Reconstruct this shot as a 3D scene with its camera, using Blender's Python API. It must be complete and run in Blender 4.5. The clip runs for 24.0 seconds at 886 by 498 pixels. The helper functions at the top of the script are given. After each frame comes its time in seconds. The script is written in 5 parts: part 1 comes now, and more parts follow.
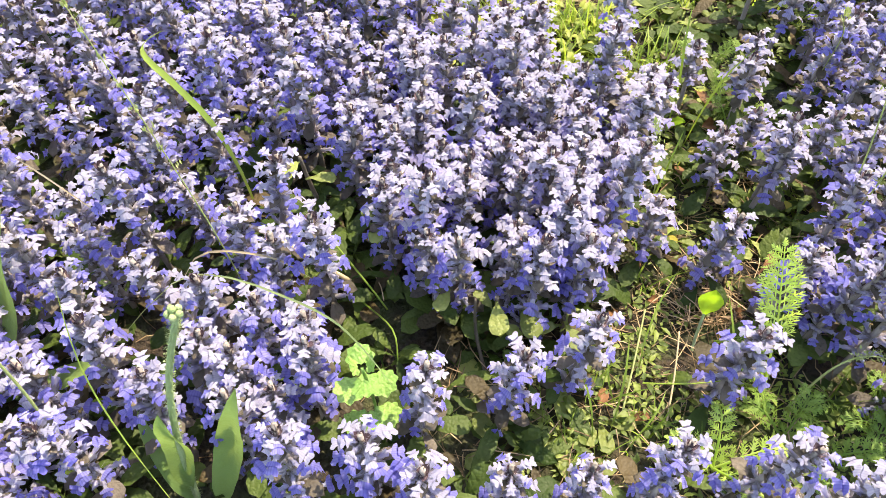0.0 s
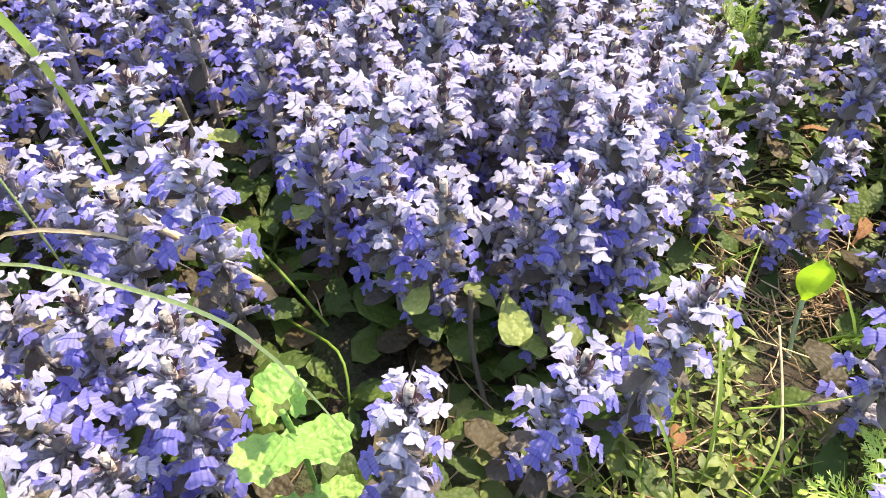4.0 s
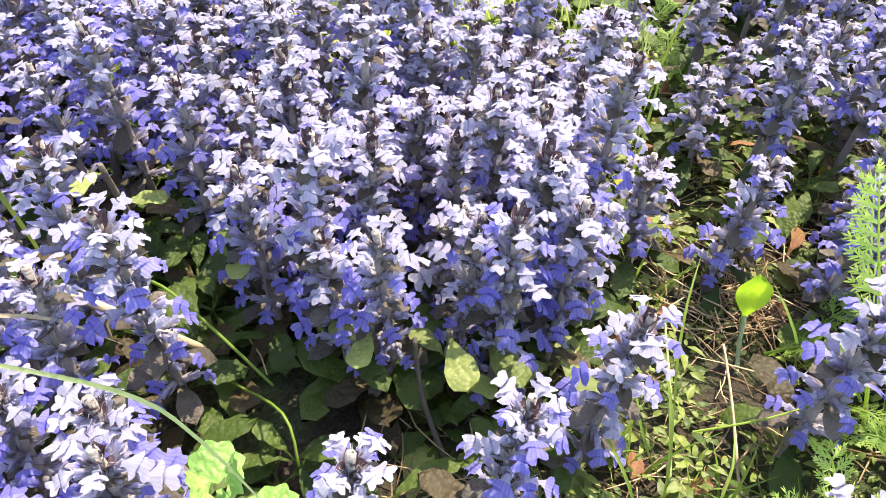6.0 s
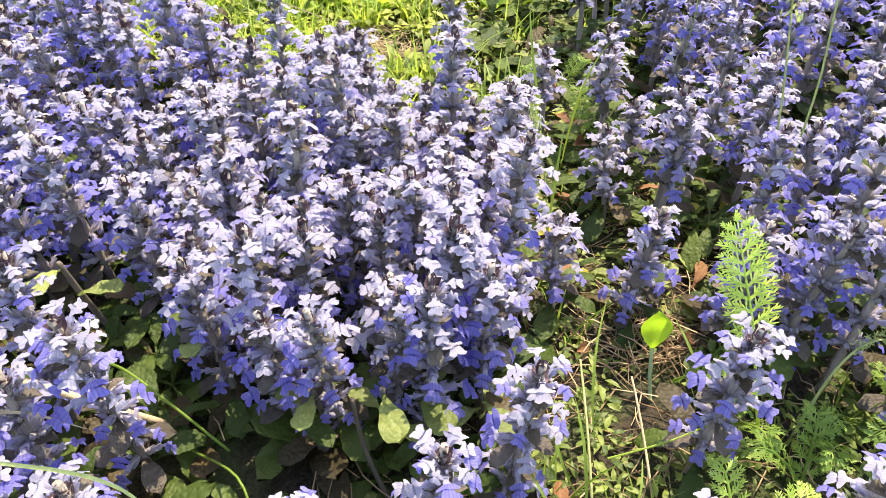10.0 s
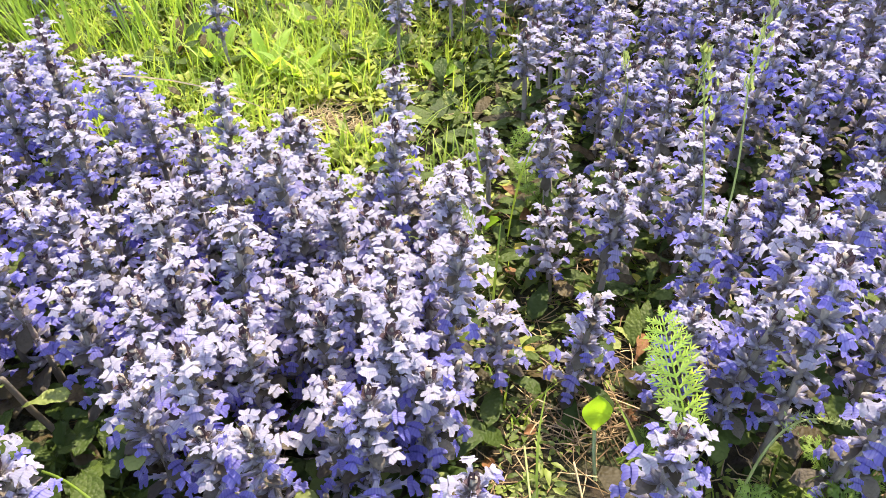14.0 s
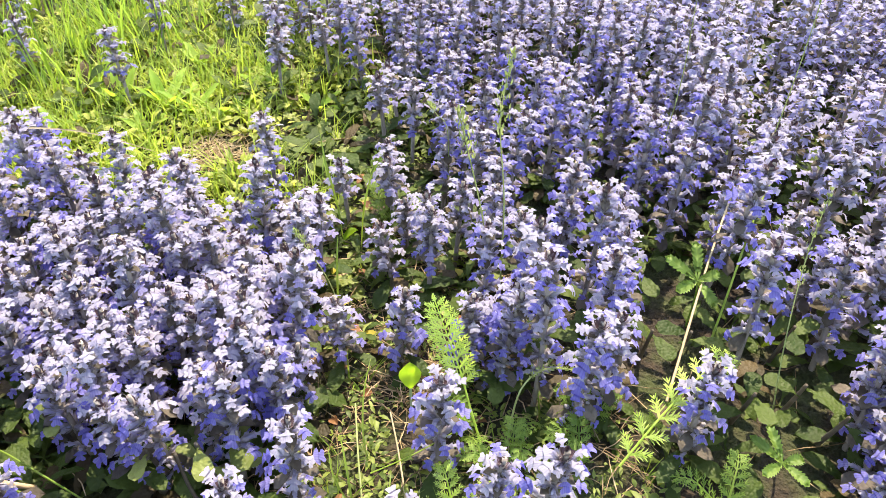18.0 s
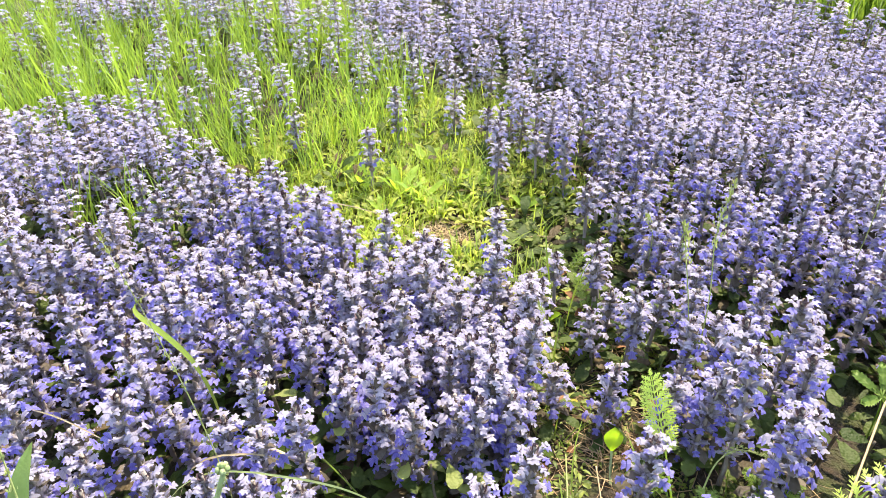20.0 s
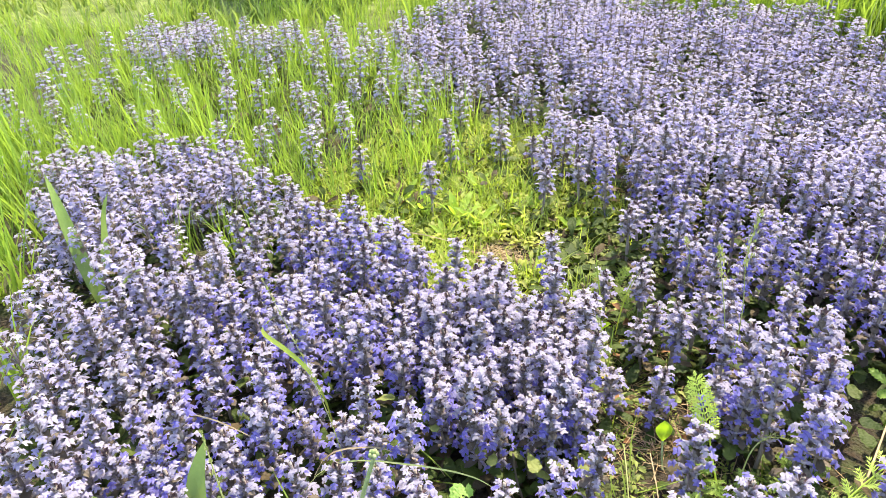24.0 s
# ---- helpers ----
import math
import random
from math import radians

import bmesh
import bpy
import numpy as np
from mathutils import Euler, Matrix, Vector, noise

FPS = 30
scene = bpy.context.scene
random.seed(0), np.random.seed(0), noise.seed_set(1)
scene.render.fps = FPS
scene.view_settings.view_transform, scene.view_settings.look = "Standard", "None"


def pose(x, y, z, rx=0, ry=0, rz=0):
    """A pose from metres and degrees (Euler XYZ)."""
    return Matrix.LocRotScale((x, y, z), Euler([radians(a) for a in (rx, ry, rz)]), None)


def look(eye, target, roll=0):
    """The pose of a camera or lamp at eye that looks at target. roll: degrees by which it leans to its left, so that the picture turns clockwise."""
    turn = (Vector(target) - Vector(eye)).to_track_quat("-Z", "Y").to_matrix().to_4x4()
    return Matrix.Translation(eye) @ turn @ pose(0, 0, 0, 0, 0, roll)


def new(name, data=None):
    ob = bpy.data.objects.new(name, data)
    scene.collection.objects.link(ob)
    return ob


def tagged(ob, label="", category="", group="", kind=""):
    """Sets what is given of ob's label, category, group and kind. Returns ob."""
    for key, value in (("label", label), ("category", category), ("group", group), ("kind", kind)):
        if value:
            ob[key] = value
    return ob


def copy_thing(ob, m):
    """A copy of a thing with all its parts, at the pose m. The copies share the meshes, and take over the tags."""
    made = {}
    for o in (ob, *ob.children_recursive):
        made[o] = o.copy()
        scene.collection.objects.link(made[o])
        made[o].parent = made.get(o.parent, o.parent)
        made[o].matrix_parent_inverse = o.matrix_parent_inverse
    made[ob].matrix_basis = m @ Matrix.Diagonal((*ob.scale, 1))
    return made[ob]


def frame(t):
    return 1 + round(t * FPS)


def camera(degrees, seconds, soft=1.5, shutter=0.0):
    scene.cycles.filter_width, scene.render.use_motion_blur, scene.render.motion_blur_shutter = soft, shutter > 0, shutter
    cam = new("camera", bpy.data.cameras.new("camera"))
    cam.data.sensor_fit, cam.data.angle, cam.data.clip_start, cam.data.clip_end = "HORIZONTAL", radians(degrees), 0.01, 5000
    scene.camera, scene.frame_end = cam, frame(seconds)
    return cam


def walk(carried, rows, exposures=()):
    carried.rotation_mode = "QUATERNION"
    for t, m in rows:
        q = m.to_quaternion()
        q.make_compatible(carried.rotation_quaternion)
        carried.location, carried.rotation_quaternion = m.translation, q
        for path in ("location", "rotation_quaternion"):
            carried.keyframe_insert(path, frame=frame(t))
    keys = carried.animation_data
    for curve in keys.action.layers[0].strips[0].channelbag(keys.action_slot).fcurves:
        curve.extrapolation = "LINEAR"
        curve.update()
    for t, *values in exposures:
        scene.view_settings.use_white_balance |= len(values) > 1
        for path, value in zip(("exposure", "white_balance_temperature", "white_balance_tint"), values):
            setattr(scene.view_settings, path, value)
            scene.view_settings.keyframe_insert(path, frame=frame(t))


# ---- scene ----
cam = camera(65.22, 24.0, 0.85)
PATH = [
    (0, (-0.0233, -0.5346, 0.4527), (-0.1638, 0.0183, -0.3686), -0.50),
    (0.5, (-0.0249, -0.5379, 0.4629), (-0.1742, 0.0078, -0.3617), -0.58),
    (1, (-0.0216, -0.5365, 0.4634), (-0.1568, 0.0065, -0.3654), -1.37),
    (1.5, (-0.0180, -0.5353, 0.4664), (-0.1438, 0.0092, -0.3629), -0.87),
    (2, (-0.0093, -0.5303, 0.4634), (-0.1112, 0.0145, -0.3690), -1.66),
    (2.5, (-0.0196, -0.5218, 0.4430), (-0.1299, 0.0442, -0.3740), -1.28),
    (4.5, (-0.0555, -0.4675, 0.2629), (-0.1102, 0.1903, -0.4884), -2.74),
    (5, (-0.0491, -0.4674, 0.2660), (-0.0922, 0.1956, -0.4814), -2.06),
    (5.5, (-0.0520, -0.4644, 0.2806), (-0.0886, 0.2159, -0.4513), -1.52),
    (6, (-0.0459, -0.4655, 0.2874), (-0.0624, 0.2171, -0.4432), -1.98),
    (6.5, (-0.0456, -0.4682, 0.2951), (-0.0660, 0.2235, -0.4267), -0.68),
    (7, (-0.0473, -0.4764, 0.3003), (-0.0607, 0.2115, -0.4254), -1.10),
    (7.5, (-0.0500, -0.4911, 0.3110), (-0.0688, 0.2043, -0.4073), -0.28),
    (8, (-0.0459, -0.4917, 0.3109), (-0.0447, 0.2034, -0.4080), -0.47),
    (8.5, (-0.0292, -0.4783, 0.3095), (-0.0032, 0.2115, -0.4141), -0.77),
    (9, (-0.0271, -0.4786, 0.3131), (-0.0022, 0.2199, -0.4021), -0.27),
    (9.5, (-0.0266, -0.4820, 0.3136), (-0.0055, 0.2115, -0.4065), -0.06),
    (10, (-0.0240, -0.4807, 0.3257), (-0.0019, 0.2350, -0.3724), 0.34),
    (10.5, (-0.0081, -0.4886, 0.3398), (0.0146, 0.2627, -0.3198), 0.56),
    (12.5, (-0.0104, -0.4720, 0.3458), (0.0325, 0.2746, -0.3181), 0.43),
    (13, (-0.0076, -0.4694, 0.3504), (0.0379, 0.2779, -0.3125), 0.68),
    (13.5, (-0.0076, -0.4669, 0.3548), (0.0445, 0.2785, -0.3097), 0.61),
    (14, (-0.0044, -0.4669, 0.3575), (0.0550, 0.2778, -0.3072), 0.63),
    (14.5, (-0.0029, -0.4695, 0.3556), (0.0607, 0.2737, -0.3104), 0.49),
    (15, (0.0000, -0.4686, 0.3592), (0.0634, 0.2755, -0.3059), 1.10),
    (15.5, (-0.0016, -0.4679, 0.3620), (0.0709, 0.2779, -0.3003), 0.45),
    (16, (0.0025, -0.4803, 0.3676), (0.0740, 0.2567, -0.3045), -0.04),
    (16.5, (0.0273, -0.5003, 0.3796), (0.1406, 0.2219, -0.3027), -2.10),
    (17, (0.0543, -0.5198, 0.4070), (0.1998, 0.2208, -0.2490), -3.12),
    (17.5, (0.0663, -0.5444, 0.4363), (0.2264, 0.1877, -0.2258), -2.28),
    (18, (0.0602, -0.5673, 0.4490), (0.1996, 0.1629, -0.2198), -0.71),
    (18.5, (0.0103, -0.6185, 0.4680), (0.0092, 0.1364, -0.1879), 0.73),
    (19, (-0.0200, -0.6441, 0.4878), (-0.0951, 0.1262, -0.1455), 1.27),
    (19.5, (-0.0297, -0.6572, 0.4939), (-0.0863, 0.1453, -0.1000), 0.15),
    (21.5, (-0.0480, -0.6880, 0.5870), (-0.0096, 0.1784, 0.0892), 3.02),
    (22, (-0.0409, -0.6934, 0.5967), (0.0143, 0.1683, 0.0923), 3.40),
    (22.5, (-0.0397, -0.6967, 0.6030), (0.0204, 0.1627, 0.0951), 3.64),
    (23, (-0.0474, -0.7028, 0.6060), (-0.0163, 0.1655, 0.1110), 3.05),
    (23.5, (-0.0587, -0.7284, 0.5993), (-0.0797, 0.1304, 0.0873), 3.03),
    (24, (-0.0816, -0.7550, 0.5941), (-0.1484, 0.0788, 0.0461), 2.89),
]
walk(cam, [(t, look(eye, target, -roll)) for t, eye, target, roll in PATH], [(0, 2.44, 8700, 8.9), (2.5, 2.44, 8700, 8.9), (5, 2.52, 8000, 9.5), (8, 2.46, 8200, 9.2), (10, 2.42, 8500, 9.0), (19, 2.46, 8600, 8.5), (22, 2.57, 8700, 8.5), (24, 2.44, 8600, 8.6)])

# ---- light ----
world = bpy.data.worlds.new("world")
scene.world = world
world.use_nodes = True
SUN_EL, SUN_AZ = 61.0, 28.0          # degrees; azimuth from +y towards +x
wn = world.node_tree.nodes
sky = wn.new("ShaderNodeTexSky")
sky.sky_type, sky.sun_disc = "NISHITA", False
sky.sun_elevation, sky.sun_rotation = radians(SUN_EL), radians(SUN_AZ)
world.node_tree.links.new(sky.outputs[0], wn["Background"].inputs[0])
wn["Background"].inputs[1].default_value = 0.15
sun = new("sun", bpy.data.lights.new("sun", "SUN"))
sun.data.energy, sun.data.angle, sun.data.color = 2.4, radians(0.5), (1.0, 0.95, 0.87)
sd = Vector((math.sin(radians(SUN_AZ)) * math.cos(radians(SUN_EL)), math.cos(radians(SUN_AZ)) * math.cos(radians(SUN_EL)), math.sin(radians(SUN_EL))))
sun.matrix_world = look(sd * 10, (0, 0, 0))


# ---- materials ----
def mat_leafy(name, base, base2, thru, rough=0.55, mix=0.45, scale=60.0, spread=0.35, bump=0.25, island=False, crinkle=0.0, rays=None):
    """A thin living surface: two-tone base with grain, a gloss coat and light that comes through it."""
    m = bpy.data.materials.new(name)
    m.use_nodes = True
    nt = m.node_tree
    n, l = nt.nodes, nt.links
    bs = n["Principled BSDF"]
    tc = n.new("ShaderNodeNewGeometry")
    co = n.new("ShaderNodeTexCoord")
    noi = n.new("ShaderNodeTexNoise")
    noi.inputs["Scale"].default_value = scale
    noi.inputs["Detail"].default_value = 4
    l.new(co.outputs["Object"], noi.inputs["Vector"])
    rnd = tc.outputs["Random Per Island"]
    if not island:
        oi = n.new("ShaderNodeObjectInfo")
        ad = n.new("ShaderNodeMath")
        ad.operation = "ADD"
        l.new(oi.outputs["Random"], ad.inputs[0])
        l.new(rnd, ad.inputs[1])
        fr = n.new("ShaderNodeMath")
        fr.operation = "FRACT"
        l.new(ad.outputs[0], fr.inputs[0])
        rnd = fr.outputs[0]
    mul = n.new("ShaderNodeMath")
    mul.operation = "MULTIPLY_ADD"
    l.new(rnd, mul.inputs[0])
    mul.inputs[1].default_value = spread * 2
    l.new(noi.outputs["Fac"], mul.inputs[2])
    sub = n.new("ShaderNodeMath")
    sub.operation = "SUBTRACT"
    sub.use_clamp = True
    l.new(mul.outputs[0], sub.inputs[0])
    sub.inputs[1].default_value = spread
    mx = n.new("ShaderNodeMix")
    mx.data_type = "RGBA"
    mx.inputs["A"].default_value = (*base, 1)
    mx.inputs["B"].default_value = (*base2, 1)
    l.new(sub.outputs[0], mx.inputs["Factor"])
    col = mx.outputs["Result"]
    if rays:
        # fine darker veins that run outwards from the stem
        gr = n.new("ShaderNodeTexGradient")
        gr.gradient_type = "RADIAL"
        l.new(co.outputs["Object"], gr.inputs["Vector"])
        mm = n.new("ShaderNodeMath")
        mm.operation = "MULTIPLY_ADD"
        l.new(gr.outputs["Fac"], mm.inputs[0])
        mm.inputs[1].default_value = 420.0
        wob = n.new("ShaderNodeMath")
        wob.operation = "MULTIPLY"
        l.new(noi.outputs["Fac"], wob.inputs[0])
        wob.inputs[1].default_value = 3.0
        l.new(wob.outputs[0], mm.inputs[2])
        sn = n.new("ShaderNodeMath")
        sn.operation = "SINE"
        l.new(mm.outputs[0], sn.inputs[0])
        mr = n.new("ShaderNodeMapRange")
        mr.inputs["From Min"].default_value, mr.inputs["From Max"].default_value, mr.inputs["To Max"].default_value = 0.1, 0.9, 0.75
        l.new(sn.outputs[0], mr.inputs["Value"])
        vm = n.new("ShaderNodeMix")
        vm.data_type = "RGBA"
        l.new(mr.outputs["Result"], vm.inputs["Factor"])
        l.new(col, vm.inputs["A"])
        vm.inputs["B"].default_value = (*rays, 1)
        col = vm.outputs["Result"]
    l.new(col, bs.inputs["Base Color"])
    bs.inputs["Roughness"].default_value = rough
    bs.inputs["Specular IOR Level"].default_value = 0.35
    bp = n.new("ShaderNodeBump")
    bp.inputs["Strength"].default_value = bump
    bp.inputs["Distance"].default_value = 0.002
    fine = n.new("ShaderNodeTexNoise")
    fine.inputs["Scale"].default_value = scale * 6
    l.new(co.outputs["Object"], fine.inputs["Vector"])
    l.new(fine.outputs["Fac"], bp.inputs["Height"])
    if crinkle:
        cells_node = n.new("ShaderNodeTexVoronoi")
        cells_node.inputs["Scale"].default_value = crinkle
        l.new(co.outputs["Object"], cells_node.inputs["Vector"])
        b2 = n.new("ShaderNodeBump")
        b2.inputs["Strength"].default_value, b2.inputs["Distance"].default_value = 0.45, 0.0016
        b2.invert = True
        l.new(cells_node.outputs["Distance"], b2.inputs["Height"])
        l.new(bp.outputs["Normal"], b2.inputs["Normal"])
        bp = b2
    l.new(bp.outputs["Normal"], bs.inputs["Normal"])
    if mix > 0:
        tr = n.new("ShaderNodeBsdfTranslucent")
        tm = n.new("ShaderNodeMix")
        tm.data_type, tm.blend_type = "RGBA", "MULTIPLY"
        tm.inputs["Factor"].default_value = 0.5
        tm.inputs["A"].default_value = (*thru, 1)
        l.new(col, tm.inputs["B"])
        tm2 = n.new("ShaderNodeMix")
        tm2.data_type = "RGBA"
        tm2.inputs["Factor"].default_value = 0.35
        tm2.inputs["A"].default_value = (*thru, 1)
        l.new(tm.outputs["Result"], tm2.inputs["B"])
        l.new(tm2.outputs["Result"], tr.inputs["Color"])
        sh = n.new("ShaderNodeMixShader")
        sh.inputs[0].default_value = mix
        l.new(bs.outputs[0], sh.inputs[1])
        l.new(tr.outputs[0], sh.inputs[2])
        l.new(sh.outputs[0], n["Material Output"].inputs["Surface"])
    return m


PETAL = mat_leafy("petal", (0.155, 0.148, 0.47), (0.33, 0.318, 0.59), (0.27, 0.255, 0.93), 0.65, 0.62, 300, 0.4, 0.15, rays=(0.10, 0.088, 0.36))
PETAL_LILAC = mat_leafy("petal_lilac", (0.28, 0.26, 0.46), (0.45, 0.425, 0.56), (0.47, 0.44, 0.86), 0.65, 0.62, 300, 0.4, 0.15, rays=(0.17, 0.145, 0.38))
# brighter copy of the petals: pale haze over distant spikes painted in
PETAL_FAR_HAZE = mat_leafy("petal_far", (0.33, 0.32, 0.54), (0.50, 0.485, 0.62), (0.46, 0.445, 0.88), 0.65, 0.6, 300, 0.4, 0.15)
# pale tubes and buds; also sunlit upper petals, their light put into the colour
PETAL_PALE_LIT = mat_leafy("petal_pale", (0.34, 0.33, 0.44), (0.46, 0.45, 0.51), (0.55, 0.535, 0.72), 0.65, 0.58, 300, 0.4, 0.15, rays=(0.25, 0.235, 0.40))
CALYX = mat_leafy("calyx", (0.22, 0.20, 0.23), (0.50, 0.47, 0.50), (0.42, 0.37, 0.42), 0.85, 0.3, 300, 0.5, 0.8)
STEM = mat_leafy("flower_stem", (0.15, 0.127, 0.11), (0.31, 0.265, 0.245), (0.1, 0.1, 0.05), 0.8, 0.0, 90, 0.4, 0.6)
BRACT = mat_leafy("bract", (0.06, 0.052, 0.042), (0.18, 0.155, 0.13), (0.26, 0.21, 0.15), 0.7, 0.35, 160, 0.5, 0.5, False, 420)
BUD = mat_leafy("bud", (0.040, 0.020, 0.030), (0.13, 0.09, 0.11), (0.10, 0.05, 0.07), 0.6, 0.1, 120, 0.5, 0.4)
LEAF = mat_leafy("bugle_leaf", (0.018, 0.038, 0.007), (0.062, 0.092, 0.020), (0.18, 0.28, 0.03), 0.55, 0.22, 24, 0.5, 0.4, False, 420)
LEAF_BRONZE = mat_leafy("bronze_leaf", (0.026, 0.022, 0.012), (0.070, 0.052, 0.026), (0.20, 0.12, 0.04), 0.55, 0.2, 24, 0.5, 0.4, False, 420)
# bugle leaf again in a sunlit tone: light put into the colour
LIT_LEAF = mat_leafy("pale_bugle_leaf", (0.10, 0.13, 0.035), (0.23, 0.27, 0.08), (0.34, 0.44, 0.08), 0.55, 0.35, 24, 0.5, 0.4, False, 420)
YELLOW_LEAF = mat_leafy("yellow_leaf", (0.24, 0.22, 0.03), (0.42, 0.36, 0.06), (0.56, 0.50, 0.05), 0.55, 0.4, 60, 0.5, 0.4)
SOIL_GRASS = mat_leafy("soil_grass", (0.07, 0.14, 0.02), (0.20, 0.29, 0.05), (0.34, 0.46, 0.06), 0.5, 0.45, 12, 0.6, 0.2, True)
LIME = mat_leafy("lime_leaf", (0.24, 0.44, 0.03), (0.36, 0.56, 0.06), (0.52, 0.84, 0.06), 0.5, 0.6, 120, 0.3, 0.4)
WEED_GREEN = mat_leafy("weed_green", (0.17, 0.30, 0.045), (0.32, 0.46, 0.09), (0.48, 0.70, 0.08), 0.5, 0.5, 120, 0.4, 0.4)
IVY = mat_leafy("ivy_leaf", (0.12, 0.24, 0.05), (0.22, 0.35, 0.09), (0.22, 0.42, 0.07), 0.5, 0.3, 60, 0.4, 0.3, False, 520)
CINQUEFOIL = mat_leafy("cinquefoil_leaf", (0.06, 0.13, 0.025), (0.16, 0.25, 0.05), (0.30, 0.46, 0.06), 0.5, 0.4, 60, 0.4, 0.3)
CARROT = mat_leafy("carrot_leaf", (0.08, 0.16, 0.03), (0.22, 0.32, 0.07), (0.36, 0.52, 0.08), 0.55, 0.45, 120, 0.5, 0.3)
FEATHER = mat_leafy("feather_leaf", (0.30, 0.46, 0.09), (0.50, 0.62, 0.20), (0.70, 0.86, 0.16), 0.55, 0.55, 120, 0.4, 0.3)
GRASS = mat_leafy("grass", (0.13, 0.24, 0.04), (0.36, 0.44, 0.10), (0.50, 0.64, 0.09), 0.5, 0.5, 12, 0.6, 0.2, True)
GRASS_FAR = mat_leafy("grass_far", (0.12, 0.20, 0.04), (0.27, 0.34, 0.09), (0.32, 0.44, 0.09), 0.6, 0.4, 3, 0.6, 0.2, True)
MEADOW = mat_leafy("meadow_grass", (0.11, 0.21, 0.03), (0.26, 0.37, 0.075), (0.36, 0.54, 0.075), 0.55, 0.44, 5, 0.6, 0.2, True)
DARK_GRASS = mat_leafy("dark_herb", (0.07, 0.15, 0.02), (0.18, 0.28, 0.05), (0.28, 0.47, 0.05), 0.5, 0.4, 20, 0.5, 0.2, True)
STRAW = mat_leafy("straw", (0.28, 0.20, 0.11), (0.54, 0.43, 0.28), (0.4, 0.3, 0.15), 0.8, 0.15, 60, 0.6, 0.4, True)
SEED = mat_leafy("grass_seed", (0.22, 0.29, 0.09), (0.44, 0.47, 0.22), (0.40, 0.48, 0.15), 0.6, 0.35, 90, 0.5, 0.3, True)
HAIRY = mat_leafy("hairy_stem", (0.20, 0.29, 0.11), (0.40, 0.47, 0.27), (0.36, 0.48, 0.2), 0.8, 0.25, 200, 0.3, 0.6)
HAWK_LEAF = mat_leafy("hawkweed_leaf", (0.10, 0.19, 0.05), (0.20, 0.30, 0.09), (0.34, 0.48, 0.12), 0.65, 0.4, 60, 0.3, 0.5)
DEAD = mat_leafy("dead_leaf", (0.09, 0.035, 0.016), (0.24, 0.12, 0.055), (0.28, 0.11, 0.04), 0.7, 0.25, 60, 0.6, 0.5, True)
MIXED = mat_leafy("weed_leaf", (0.11, 0.15, 0.03), (0.34, 0.37, 0.08), (0.48, 0.54, 0.07), 0.5, 0.42, 40, 0.6, 0.4, True)
LOW_WEED = mat_leafy("low_weed_leaf", (0.045, 0.078, 0.017), (0.19, 0.24, 0.055), (0.32, 0.43, 0.06), 0.5, 0.4, 40, 0.6, 0.4, True)
LITTER = mat_leafy("litter", (0.12, 0.075, 0.04), (0.42, 0.31, 0.19), (0.3, 0.2, 0.1), 0.8, 0.1, 60, 0.6, 0.4, True)
BUSH = mat_leafy("bush_leaf", (0.025, 0.045, 0.014), (0.06, 0.09, 0.025), (0.08, 0.14, 0.02), 0.5, 0.3, 20, 0.5, 0.2, True)
BARK = mat_leafy("bark", (0.05, 0.04, 0.03), (0.14, 0.11, 0.08), (0, 0, 0), 0.9, 0.0, 30, 0.2, 1.0)

for dull, gloss in ((LEAF, 0.2), (LEAF_BRONZE, 0.2), (BRACT, 0.15)):
    dull.node_tree.nodes["Principled BSDF"].inputs["Specular IOR Level"].default_value = gloss


